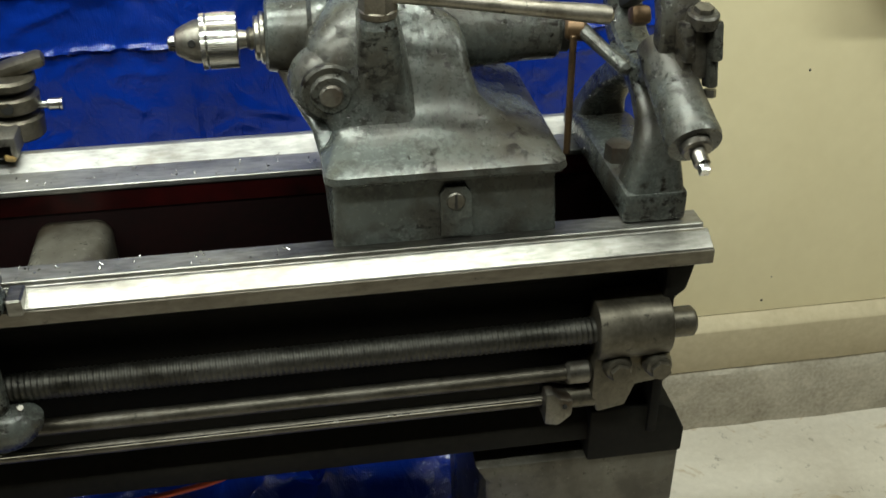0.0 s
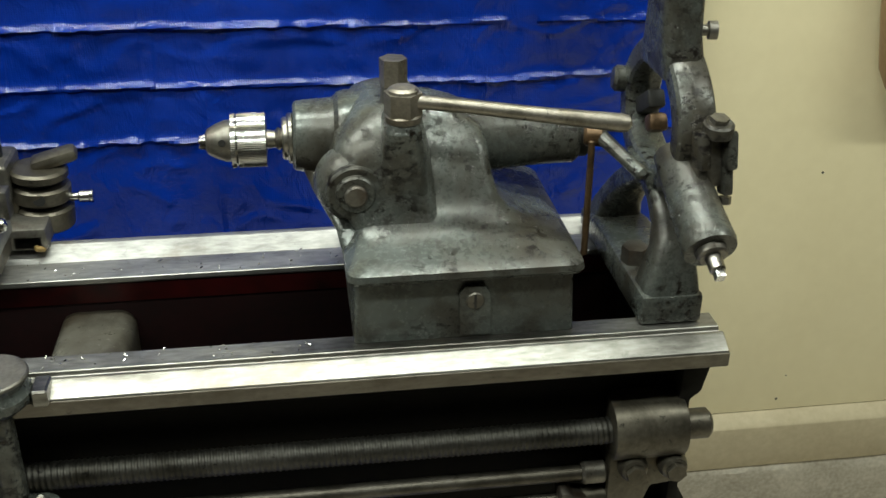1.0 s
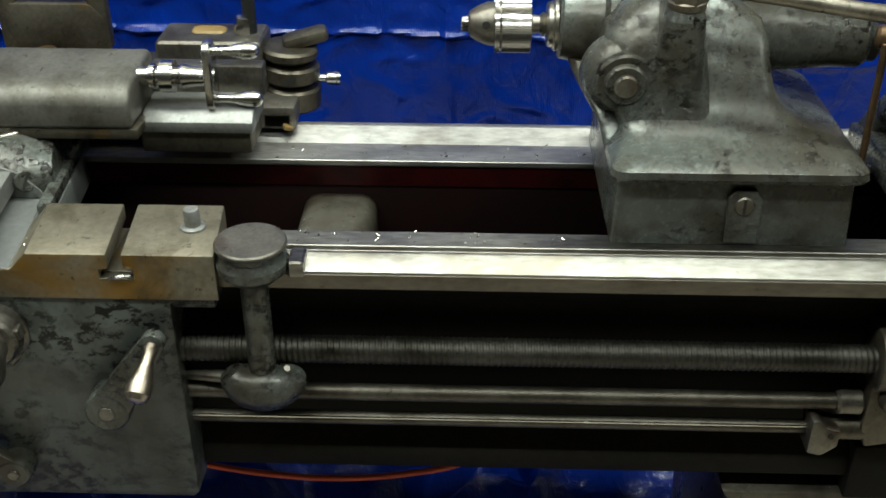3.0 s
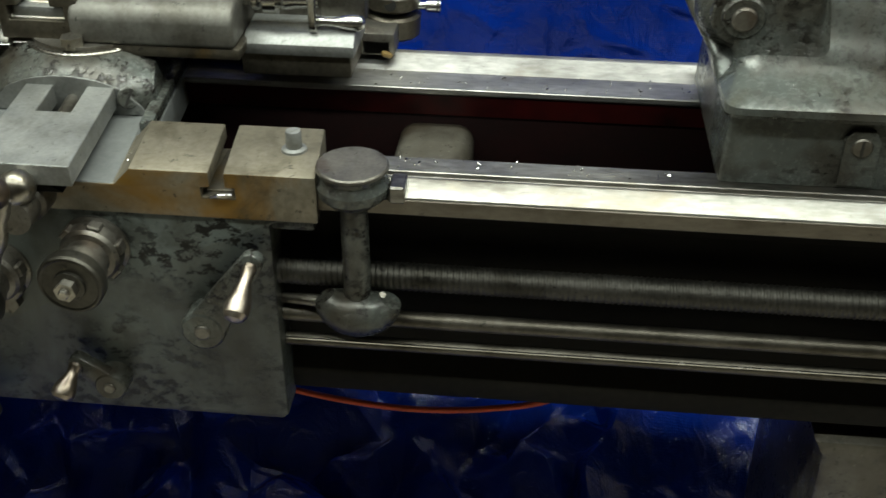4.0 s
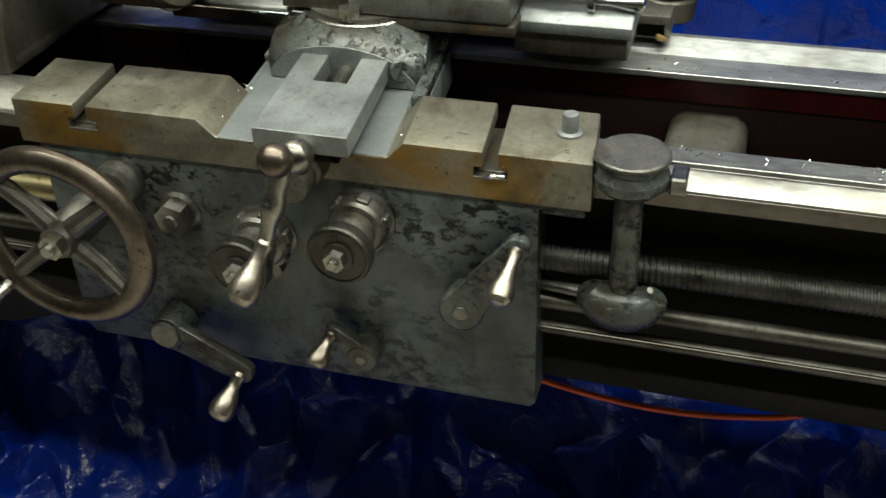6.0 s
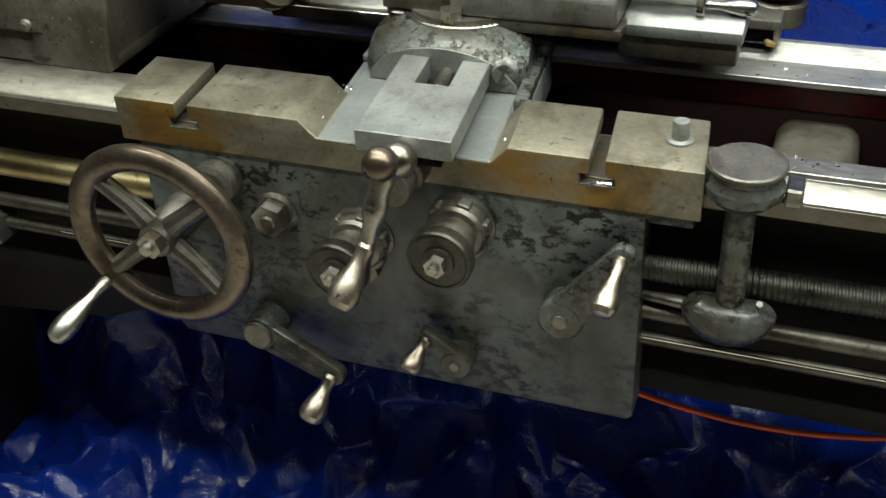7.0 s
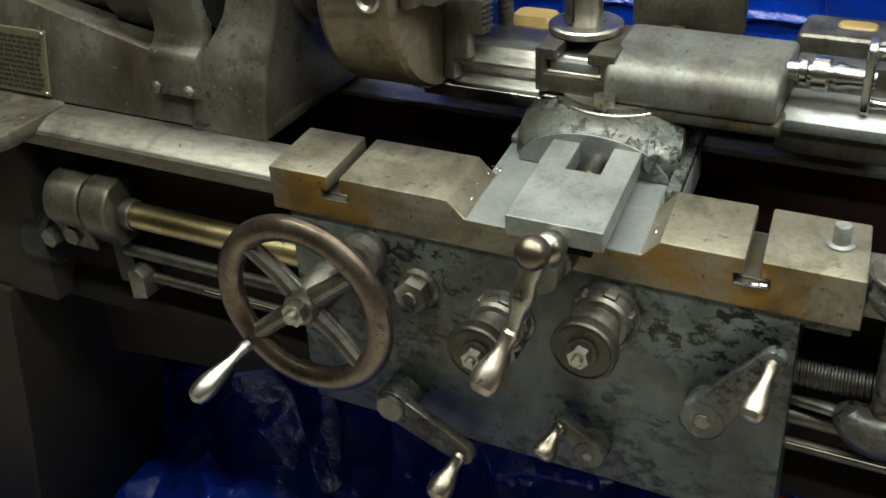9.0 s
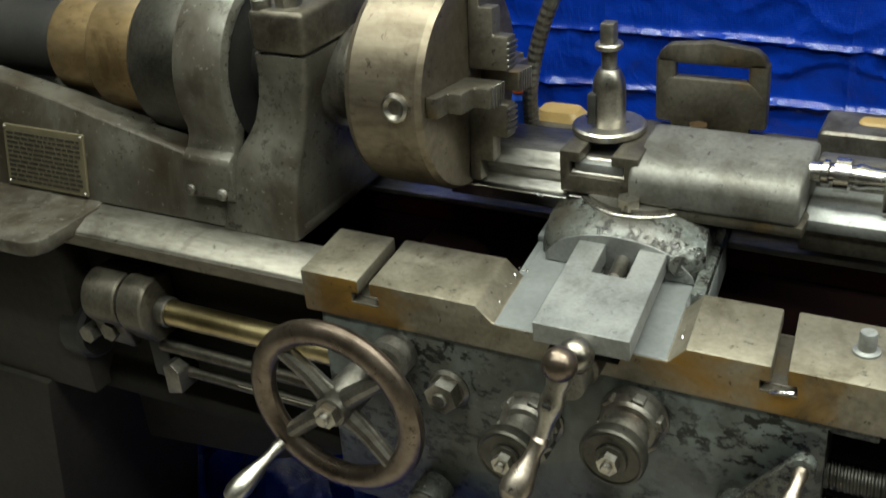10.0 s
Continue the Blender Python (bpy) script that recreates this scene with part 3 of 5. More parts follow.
def bearing_lobe(x0, x1, r, low):
    arc = [(LS[0] - 0.004 + r * math.cos(radians(a)), LS[1] + 0.008 + r * math.sin(radians(a)) * 1.1) for a in range(80, 231, 10)]
    return prism(B(), arc + [(-0.048, low), (0.0, low), (0.0, 0.874)], "x", x0, x1, 0.006, 3)


part("bearing", bearing_lobe(-1.358, -1.314, 0.040, 0.785), OILY, bl)
part("gear_neck", bearing_lobe(-1.425, -1.364, 0.037, 0.765), OILY, bl)
part("hanger", box(B(), -1.352, -1.318, -0.035, 0.0, 0.715, 0.786, 0.004), DARK, bl)
part("washer", rod(B(), (-1.372, *LS), (-1.352, *LS), 0.034, n=28), DARK, bl)
for bx, bz in ((-1.395, 0.792), (-1.44, 0.778)):
    part("nut", hexagon(B(), (bx, -0.04, bz), (0, -1, 0), 0.014, 0.022), DULL, bl)
part("dog", prism(B(), [(-1.315, 0.705), (-1.315, 0.752), (-1.30, 0.757), (-1.288, 0.745), (-1.288, 0.712)], "y", -0.055, -0.012, 0.003), DULL, bl)
gearbox = thing("change_gear_box", (-1.8, 0, 0.66), "dark grey cast gear box with a rounded shelf on top", "gear box")
part("body", box(B(), -2.2, -1.47, -0.05, 0.02, 0.655, 0.93, 0.008, 2), LEG, gearbox, "near-black brown gear box body")
part("shelf", prism(B(), rounded(-2.2, -1.425, -0.115, 0.03, 0.03), "z", 0.93, 0.952, 0.004, 2), CAST, gearbox)
part("change_gear", rod(B(), (-1.5, -0.02, 0.76), (-1.455, -0.02, 0.76), 0.045, n=26, c=0.006), DARK, gearbox)


# ---- carriage: saddle and apron ----
car = thing("lathe_carriage", (-0.72, -0.02, 0.63), "oil-browned saddle and green-grey chipped apron with handles", "lathe carriage")
SL, SR, SF, SB, ST, SBOT = -1.045, -0.397, -0.06, 0.046, 0.962, 0.908


def skew(bm):
    """The slideways run back at a slight angle to the bed."""
    for w in bm.verts:
        w.co.x -= 0.1 * (w.co.y + 0.06)
    return bm


def saddle_wing():
    """Front wing of the saddle: vee trough for the slide and two tee slots, seen from the front."""
    t1a, t1b, t2a, t2b = -0.967, -0.952, -0.506, -0.491
    def tee(a, b):
        return [(a, ST), (a, 0.944), (a - 0.010, 0.944), (a - 0.010, 0.932), (b + 0.010, 0.932), (b + 0.010, 0.944), (b, 0.944), (b, ST)]
    pts = [(SL, SBOT), (SL, ST)] + tee(t1a, t1b) + [(-0.818, ST), (-0.798, 0.943), (-0.606, 0.943), (-0.588, ST)] + tee(t2a, t2b) + [(SR, ST), (SR, SBOT)]
    return skew(prism(B(), pts, "y", SF, SB, 0.0022, 2))


part("saddle", saddle_wing(), SADDLE, car, "oil-browned saddle with tee slots")
part("trough_floor", skew(box(B(), -0.797, -0.607, SF + 0.001, 0.30, 0.925, 0.9437, 0.001, 1)), TROUGH, car, "grey ground slideway")
part("bridge", skew(box(B(), -0.806, -0.588, 0.0465, 0.33, 0.90, 0.943, 0.002)), TROUGH, car)
part("gib_strip", skew(box(B(), -0.604, -0.589, 0.0465, 0.24, 0.943, 0.957, 0.002)), GREY, car, "grey gib strip beside the slide")
part("gib_back", skew(box(B(), -0.806, -0.79, 0.125, 0.24, 0.943, 0.952, 0.002)), TROUGH, car)
part("back_wing", box(B(), -0.98, -0.42, 0.24, 0.335, 0.956, 0.975, 0.004), OILY, car)
part("apron", prism(B(), [(-1.03, 0.645), (-1.026, SBOT), (-0.441, SBOT), (-0.441, 0.905), (-0.45, 0.90), (-0.45, 0.638), (-0.456, 0.632), (-1.021, 0.632)], "y", -0.056, -0.012, 0.004, 2), APRON, car, "green-grey enamelled apron, black where chipped")
part("apron_ledge", box(B(), -0.45, -0.404, -0.05, -0.01, 0.892, 0.907, 0.003), APRON, car)
stud = part("stop_stud", spin(B(), (-0.43, -0.004, ST), (0, 0, 1), [(0, 0.0135), (0.0025, 0.013), (0.004, 0.0085), (0.02, 0.0085), (0.0225, 0.0075)], 20), SLIDE, car, "worn steel stud")
# floors of the slots
for sx in (-0.959, -0.498):
    part("slot_bottom", box(B(), sx - 0.018, sx + 0.018, SF + 0.0005, SB - 0.006, 0.9305, 0.9335, 0.0005, 1), OILY, car)
part("slot_chip", tube(B(), smooth_line([(-0.505, -0.062, 0.935), (-0.495, -0.066, 0.94), (-0.484, -0.061, 0.938)]), 0.0017, 6), CHROME, car)

# hand wheel
HW = Vector((-0.974, -0.125, 0.829))
AXIS = Vector((0, -1, 0))
wheel = part("hand_wheel", ring(B(), HW, AXIS, 0.100, 0.0155, 0.0135, 64, 16), WHEEL, car, "worn brown iron hand wheel")
part("hub", spin(B(), HW + Vector((0, 0.07, 0)), AXIS, [(0, 0.024), (0.05, 0.024), (0.056, 0.022), (0.074, 0.022), (0.082, 0.019)], 28), DULL, wheel)
for a in (38, 135, 218, 318):
    d = Vector((math.cos(radians(a)), 0, math.sin(radians(a))))
    part("spoke", tube(B(), [HW + Vector((0, 0.006, 0)) + d * 0.016, HW + Vector((0, 0.006, 0)) + d * 0.05, HW + d * 0.098], [0.0135, 0.0115, 0.0105], 12), DULL, wheel)
part("nut", hexagon(B(), HW + Vector((0, -0.011, 0)), AXIS, 0.015, 0.012), STEEL, wheel)
part("shaft_tip", rod(B(), HW + Vector((0, -0.02, 0)), HW + Vector((0, -0.031, 0)), 0.008, n=16), STEEL, wheel)
part("grip", grip(B(), HW + Vector((-0.078, -0.012, -0.066)), HW + Vector((-0.105, -0.095, -0.10)), 1.12), STEEL, wheel, "bright turned steel grip")

# pinion boss behind the wheel, plug bolt
part("pinion_boss", spin(B(), (-0.925, -0.05, 0.875), AXIS, [(0, 0.026), (0.03, 0.026), (0.034, 0.02)], 24), DULL, car)
plug = part("plug", spin(B(), (-0.861, -0.054, 0.839), AXIS, [(0, 0.026), (0.004, 0.026), (0.008, 0.022)], 26), DULL, car)
part("plug_hexagon", hexagon(B(), (-0.861, -0.06, 0.839), AXIS, 0.0205, 0.02), STEEL, plug)
part("plug_tip", rod(B(), (-0.861, -0.079, 0.839), (-0.861, -0.084, 0.839), 0.009, n=18), DULL, plug)


def clutch_knob(x, z):
    k = part("clutch_knob", spin(B(), (x, -0.054, z), AXIS, [(0, 0.037), (0.005, 0.037), (0.008, 0.033), (0.022, 0.032), (0.026, 0.029), (0.028, 0.0235), (0.04, 0.023), (0.044, 0.0275), (0.05, 0.0275), (0.062, 0.026)], 40), DULL, car)
    part("grip_disc", spin(B(), (x, -0.113, z), AXIS, [(0, 0.031), (0.0015, 0.0335), (0.004, 0.0345), (0.015, 0.0345), (0.0175, 0.033), (0.0178, 0.031), (0.0165, 0.029), (0.0165, 0.017), (0.020, 0.0165), (0.0205, 0.014)], 48), KNOB, k, "dark worn disc grip")
    part("nut", hexagon(B(), (x, -0.133, z), AXIS, 0.0115, 0.010), STEEL, k)
    part("tip", rod(B(), (x, -0.142, z), (x, -0.148, z), 0.0058, n=14), STEEL, k)
    for a in range(15, 375, 60):
        lug = box(B(), -0.007, 0.007, -0.076, -0.062, 0.028, 0.0365, 0.0015, 1)
        bmesh.ops.transform(lug, matrix=Matrix.Translation((x, 0, z)) @ Matrix.Rotation(radians(a), 4, "Y"), verts=lug.verts)
        part("lug", lug, DULL, k)


clutch_knob(-0.640, 0.863)
clutch_knob(-0.757, 0.826)
part("plug_small", hexagon(B(), (-0.752, -0.054, 0.785), AXIS, 0.014, 0.014), DULL, car)


def lever(hub, end, tip, r_hub, r_end, fat):
    """Flat tapered arm with a round hub and a turned grip."""
    hub, end, tip = Vector(hub), Vector(end), Vector(tip)
    bm = B()
    u = (end - hub).normalized()
    n = Vector((0, -1, 0)).cross(u)
    pts = []
    a0 = math.atan2(u.z, u.x)
    for k in range(9):
        a = a0 + math.pi / 2 + math.pi * k / 8
        pts.append((hub.x + r_hub * 0.92 * math.cos(a), hub.z + r_hub * 0.92 * math.sin(a)))
    for k in range(9):
        a = a0 - math.pi / 2 + math.pi * k / 8
        pts.append((end.x + r_end * math.cos(a), end.z + r_end * math.sin(a)))
    prism(bm, pts, "y", hub.y - 0.006, hub.y + 0.008, 0.002, 2)
    arm = part("lever", bm, GREY, car, "grey flat lever arm")
    part("hub", spin(B(), (hub.x, -0.05, hub.z), AXIS, [(0, r_hub * 1.05), (-hub.y - 0.048, r_hub * 1.05), (-hub.y - 0.044, r_hub), (-hub.y - 0.0425, r_hub * 0.9)], 28), GREY, arm)
    part("pin", spin(B(), (hub.x, hub.y - 0.005, hub.z), AXIS, [(0, r_hub * 0.42), (0.004, r_hub * 0.38), (0.005, r_hub * 0.3)], 18), DULL, arm)
    part("grip", grip(B(), Vector((end.x, end.y - 0.004, end.z)), tip, fat), GRIP, arm, "hand-browned turned steel grip")


lever((-0.527, -0.078, 0.777), (-0.466, -0.078, 0.868), (-0.474, -0.135, 0.834), 0.0235, 0.0125, 1.05)
lever((-0.648, -0.074, 0.683), (-0.682, -0.074, 0.714), (-0.693, -0.112, 0.688), 0.018, 0.010, 1.05)
lever((-0.892, -0.085, 0.680), (-0.803, -0.085, 0.637), (-0.818, -0.135, 0.598), 0.0225, 0.0155, 1.25)
part("lever_post", rod(B(), (-0.892, -0.05, 0.682), (-0.892, -0.098, 0.682), 0.018, n=22), DULL, car)

# cross-feed ball crank under the slide's front
CR = Vector((-0.692, -0.13, 0.935))
part("feed_nose", spin(B(), (-0.692, -0.055, 0.93), AXIS, [(0, 0.023), (0.03, 0.023), (0.034, 0.0195), (0.06, 0.0195)], 28), DULL, car)
crank = part("ball_crank", spin(B(), CR + Vector((0.008, -0.012, 0.034)), Vector((-0.016, -0.02, -0.075)), [(0, 0.011), (0.012, 0.013), (0.022, 0.0105), (0.034, 0.0125), (0.046, 0.0125), (0.056, 0.009), (0.075, 0.0075)], 22), STEEL, car, "bright steel ball crank")
part("ball", ball(B(), CR + Vector((0.013, -0.03, 0.052)), 0.0175), WHEEL, crank, "brown worn ball end")
part("hub_ball", ball(B(), (-0.686, -0.102, 0.958), 0.0185), STEEL, crank)
part("set_screw", rod(B(), CR + Vector((0.0, -0.026, 0.0)), CR + Vector((-0.001, -0.034, -0.001)), 0.0055, n=12), DARK, crank)
part("grip", grip(B(), CR + Vector((-0.008, -0.03, -0.04)), CR + Vector((-0.026, -0.075, -0.093)), 1.3), GRIP, crank, "bright turned steel grip")

# thread dial on the right end of the carriage
dial = thing("thread_dial", (-0.362, -0.05, 0.80), "grey cast thread chasing dial with a flat round top", "thread dial")
part("dial_plate", spin(B(), (-0.362, -0.045, 0.967), (0, 0, 1), [(0, 0.035), (0.002, 0.037), (0.0045, 0.0365), (0.006, 0.035)], 44), DULL, dial, "flat brownish steel dial disc")
part("dial_body", spin(B(), (-0.362, -0.045, 0.927), (0, 0, 1), [(0, 0.016), (0.004, 0.026), (0.014, 0.036), (0.024, 0.037), (0.033, 0.032), (0.04, 0.034)], 40), GREY, dial)
part("arm", box(B(), -0.41, -0.33, -0.05, -0.02, 0.93, 0.955, 0.008, 3), GREY, dial)
part("wiper", box(B(), -0.325, -0.309, -0.055, -0.024, 0.934, 0.9535, 0.002, 1), WAY, dial, "bright felt wiper plate")
part("stem", rod(B(), (-0.362, -0.05, 0.815), (-0.362, -0.048, 0.935), 0.0145, n=22), GREY, dial)


def kidney():
    bm = B()
    pts, rad = [], []
    for k in range(21):
        a = radians(205 + 130 * k / 20)
        pts.append((-0.362 + 0.034 * math.cos(a) * 1.15, -0.052, 0.826 + 0.034 * math.sin(a)))
        rad.append(0.006 + 0.0205 * math.sin(math.pi * (k + 1.2) / 22.4) ** 0.6)
    return tube(bm, pts, rad, 20)


part("gear_guard", kidney(), GREY, dial, "rounded grey kidney-shaped guard")
part("lock_screw", hexagon(B(), (-0.334, -0.062, 0.824), (0.3, -0.5, 0.8), 0.0036, 0.004), DULL, dial)
part("back_pin", rod(B(), (-0.46, -0.03, 0.792), (-0.40, -0.04, 0.795), 0.007, n=14), DULL, dial)

# ---- cross slide, swivel and compound ----
cs = thing("cross_slide", (-0.69, 0.03, 0.944), "grey ground cross slide with a pocket, in its vee trough", "cross slide")


def slide_plate():
    pts = [(-0.7405, -0.09), (-0.638, -0.09), (-0.638, 0.24), (-0.6695, 0.24), (-0.6695, 0.0235), (-0.7085, 0.0235), (-0.7085, 0.24), (-0.7405, 0.24)]
    return skew(prism(B(), pts, "z", 0.955, 0.978, 0.0008, 1))


part("slide_plate", slide_plate(), SLIDE, cs)
part("dovetail", skew(prism(B(), [(-0.727, 0.9445), (-0.712, 0.956), (-0.665, 0.956), (-0.65, 0.9445)], "y", -0.086, 0.022, 0.001, 1)), BEDGREY, cs)
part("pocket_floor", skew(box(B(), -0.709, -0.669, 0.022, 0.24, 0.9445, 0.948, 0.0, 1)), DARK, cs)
part("pocket_screw", rod(B(), (-0.6995, 0.045, 0.957), (-0.705, 0.10, 0.959), 0.009, n=18, c=0.003), DULL, cs)

SW = Vector((-0.711, 0.188, 0.957))
swv = thing("swivel_base", tuple(SW), "round grey iron swivel with a graduated ring", "swivel base")
sk = spin(B(), SW + Vector((0, 0, -0.013)), (0, 0, 1), [(0, 0.128), (0.016, 0.128), (0.024, 0.126), (0.032, 0.120), (0.041, 0.108), (0.05, 0.093), (0.056, 0.082), (0.0575, 0.077)], 80)
for co, no in (((0, 0.088, 0.978), (0, -1, 0.0)), ((-0.806, 0.1, 0.97), (-1, -0.12, 0.1)), ((-0.6145, 0.1, 0.97), (1, 0.12, 0.1))):
    cut = bmesh.ops.bisect_plane(sk, geom=sk.verts[:] + sk.edges[:] + sk.faces[:], plane_co=co, plane_no=no, clear_outer=True)
    bmesh.ops.holes_fill(sk, edges=[e for e in cut["geom_cut"] if isinstance(e, bmesh.types.BMEdge)], sides=0)
part("skirt", sk, GREY, swv)


def skirt_height(dx):
    """Top of the skirt along its front flat."""
    r = math.hypot(dx, 0.1)
    rows = [(0.128, 0.960), (0.126, 0.968), (0.120, 0.976), (0.108, 0.985), (0.093, 0.994)]
    for (r1, z1), (r0, z0) in zip(rows, rows[1:]):
        if r0 <= r <= r1:
            return z0 + (z1 - z0) * (r - r0) / (r1 - r0)
    return 0.955


part("skirt_face", prism(B(), [(-0.798, 0.945)] + [(SW.x + dx, skirt_height(dx) - 0.0005) for dx in (-0.087 + 0.0087 * k for k in range(21))] + [(-0.62, 0.945)], "y", 0.0862, 0.0885, 0.0004, 1), SLIDE, swv, "bare filed flat on the swivel skirt")
part("scale_ring", spin(B(), SW + Vector((0, 0, 0.042)), (0, 0, 1), [(0, 0.077), (0.004, 0.077), (0.0055, 0.0755)], 56), STEEL, swv, "bright graduated ring")
for k in range(21):
    mark = box(B(), -0.0004, 0.0004, -0.0775, -0.0735, 0.0476, 0.0479, 0, 1)
    bmesh.ops.transform(mark, matrix=Matrix.Translation(SW) @ Matrix.Rotation(radians(-50 + 5 * k), 4, "Z"), verts=mark.verts)
    part("graduation", mark, DARK, swv)
part("table", spin(B(), SW + Vector((0, 0, 0.046)), (0, 0, 1), [(0, 0.070), (0.006, 0.070)], 56), DULL, swv)
part("clamp_bolt", hexagon(B(), (-0.711, 0.129, 1.003), (0, 0, 1), 0.0135, 0.016), STEEL, swv)
part("bolt_washer", rod(B(), (-0.711, 0.129, 1.001), (-0.711, 0.129, 1.0045), 0.016, n=22), DULL, swv)
screw_axis = Vector((0.45, -0.8, 0.3)).normalized()
sscr = part("side_screw", spin(B(), (-0.643, 0.094, 0.963), screw_axis, [(0, 0.0125), (0.009, 0.0125), (0.0105, 0.011)], 22), GREY, swv)
slot = box(B(), -0.0115, 0.0115, -0.0016, 0.0016, 0.0095, 0.0112, 0, 1)
bmesh.ops.transform(slot, matrix=Matrix.Translation((-0.643, 0.094, 0.963)) @ screw_axis.to_track_quat("Z", "Y").to_matrix().to_4x4() @ Matrix.Rotation(1.1, 4, "Z"), verts=slot.verts)
part("screw_slot", slot, DARK, sscr)

cmp_ = thing("compound_rest", (-0.68, 0.2, 1.01), "dull steel compound rest with rounded cover and crank", "compound rest")
YF, YB = 0.142, 0.246
part("slide_rail", prism(B(), [(YF + 0.002, 1.0), (YF + 0.014, 1.012), (YF + 0.006, 1.03), (YF + 0.022, 1.046), (YB - 0.012, 1.046), (YB, 1.03), (YB - 0.008, 1.012), (YB, 1.0)], "x", -0.945, -0.535, 0.001, 1), WAY, cmp_, "bright ground dovetail rail")
part("rail_face", prism(B(), [(YF - 0.004, 0.985), (YF - 0.008, 1.003), (YF + 0.006, 1.003), (YF + 0.006, 0.985)], "x", -0.945, -0.79, 0.001, 1), CHROME, cmp_)
part("tool_block", prism(B(), [(-0.80, 1.008), (-0.80, 1.06), (-0.775, 1.06), (-0.775, 1.047), (-0.788, 1.047), (-0.788, 1.03), (-0.722, 1.03), (-0.722, 1.047), (-0.737, 1.047), (-0.737, 1.06), (-0.705, 1.06), (-0.705, 1.008)], "y", YF, YB, 0.0015, 2), OILY, cmp_, "oily block with a tee slot")
part("cover", prism(B(), [(YF - 0.01, 1.008), (YF - 0.01, 1.036), (YF - 0.007, 1.045), (YF + 0.002, 1.053), (YF + 0.018, 1.058), (YB - 0.012, 1.067), (YB, 1.062), (YB, 1.008)], "x", -0.715, -0.525, 0.008, 4), COVER, cmp_, "smooth rounded steel slide cover")
part("base_bar", box(B(), -0.73, -0.52, YF - 0.008, YB, 0.995, 1.009, 0.003), OILY, cmp_)
part("screw_nose", spin(B(), (-0.527, 0.19, 1.051), (1, 0, 0), [(0, 0.011), (0.012, 0.011), (0.014, 0.015), (0.02, 0.015), (0.022, 0.011), (0.026, 0.011), (0.027, 0.019), (0.042, 0.019), (0.044, 0.012), (0.052, 0.015), (0.062, 0.012), (0.09, 0.0105)], 30), CHROME, cmp_, "bright turned collar and screw")
part("bracket", prism(B(), [(0.165, 0.99), (0.165, 1.004), (0.18, 1.014), (0.245, 1.018), (0.245, 0.99)], "x", -0.525, -0.395, 0.003, 2), SLIDE, cmp_, "grey mottled end bracket")
part("bracket_foot", box(B(), -0.53, -0.40, 0.172, 0.245, 0.962, 0.991, 0.003), OILY, cmp_)
part("bracket_back", box(B(), -0.525, -0.39, 0.225, 0.25, 1.012, 1.05, 0.003), DULL, cmp_)
ck = part("crank_arm", prism(B(), rounded(0.174, 0.208, 1.012, 1.094, 0.012), "x", -0.449, -0.439, 0.003, 3), CHROME, cmp_, "bright double-ended crank")
part("grip", grip(B(), (-0.441, 0.19, 1.082), (-0.385, 0.19, 1.083), 0.78), CHROME, ck)
part("grip", grip(B(), (-0.441, 0.19, 1.024), (-0.385, 0.19, 1.024), 0.78), CHROME, ck)

tp = thing("tool_post", (-0.762, 0.185, 1.058), "slotted steel lantern tool post with its clamp screw", "tool post")
TP = Vector((-0.765, 0.215, 1.060))
part("ring_washer", spin(B(), TP, (0, 0, 1), [(0, 0.042), (0.002, 0.044), (0.008, 0.044), (0.010, 0.041), (0.008, 0.03)], 44), STEEL, tp)
part("post", spin(B(), TP + Vector((0, 0, 0.006)), (0, 0, 1), [(0, 0.0195), (0.05, 0.0195), (0.058, 0.0185), (0.07, 0.0135), (0.072, 0.012)], 30), STEEL, tp)
part("slot", box(B(), TP.x - 0.0212, TP.x - 0.010, TP.y - 0.0195, TP.y + 0.0195, TP.z + 0.012, TP.z + 0.05, 0.002), DARK, tp, "dark open tool slot")
sc = thread(0, 0.03, 0.003, 0.0095, 0.001, (0, 0), 16)
bmesh.ops.transform(sc, matrix=Matrix.Translation(TP + Vector((0, 0, 0.074))) @ Matrix.Rotation(-math.pi / 2, 4, "Y"), verts=sc.verts)
part("clamp_screw", sc, DULL, tp)
part("screw_collar", rod(B(), TP + Vector((0, 0, 0.102)), TP + Vector((0, 0, 0.109)), 0.0165, n=22), STEEL, tp)
part("screw_head", box(B(), TP.x - 0.0085, TP.x + 0.0085, TP.y - 0.0085, TP.y + 0.0085, TP.z + 0.108, TP.z + 0.133, 0.002), DULL, tp, "square screw head")
part("tee_nut", box(B(), -0.785, -0.725, 0.15, 0.24, 1.031, 1.044, 0.002), SLIDE, tp)


def loft(bm, rows, n=6):
    """Rounded sections stacked along z: (z, x0, x1, y0, y1, corner)."""
    rings = []
    for z, x0, x1, y0, y1, r in rows:
        rings.append([bm.verts.new((x, y, z)) for x, y in rounded(x0, x1, y0, y1, r, n)])
    for a, b in zip(rings, rings[1:]):
        for k in range(len(a)):
            bm.faces.new((a[k], a[(k + 1) % len(a)], b[(k + 1) % len(a)], b[k]))
    bm.faces.new(list(reversed(rings[0])))
    bm.faces.new(rings[-1])
    return bm


# ---- tailstock ----
TY, TZ = 0.165, 1.127
ts = thing("tailstock", (0.125, 0.12, 0.948), "grey enamelled cast tailstock, chipped and oily, on the bed", "tailstock")
part("base", loft(B(), [(0.9485, 0.004, 0.249, 0.002, 0.25, 0.004), (1.024, 0.007, 0.246, 0.006, 0.25, 0.006)]), GREY, ts)
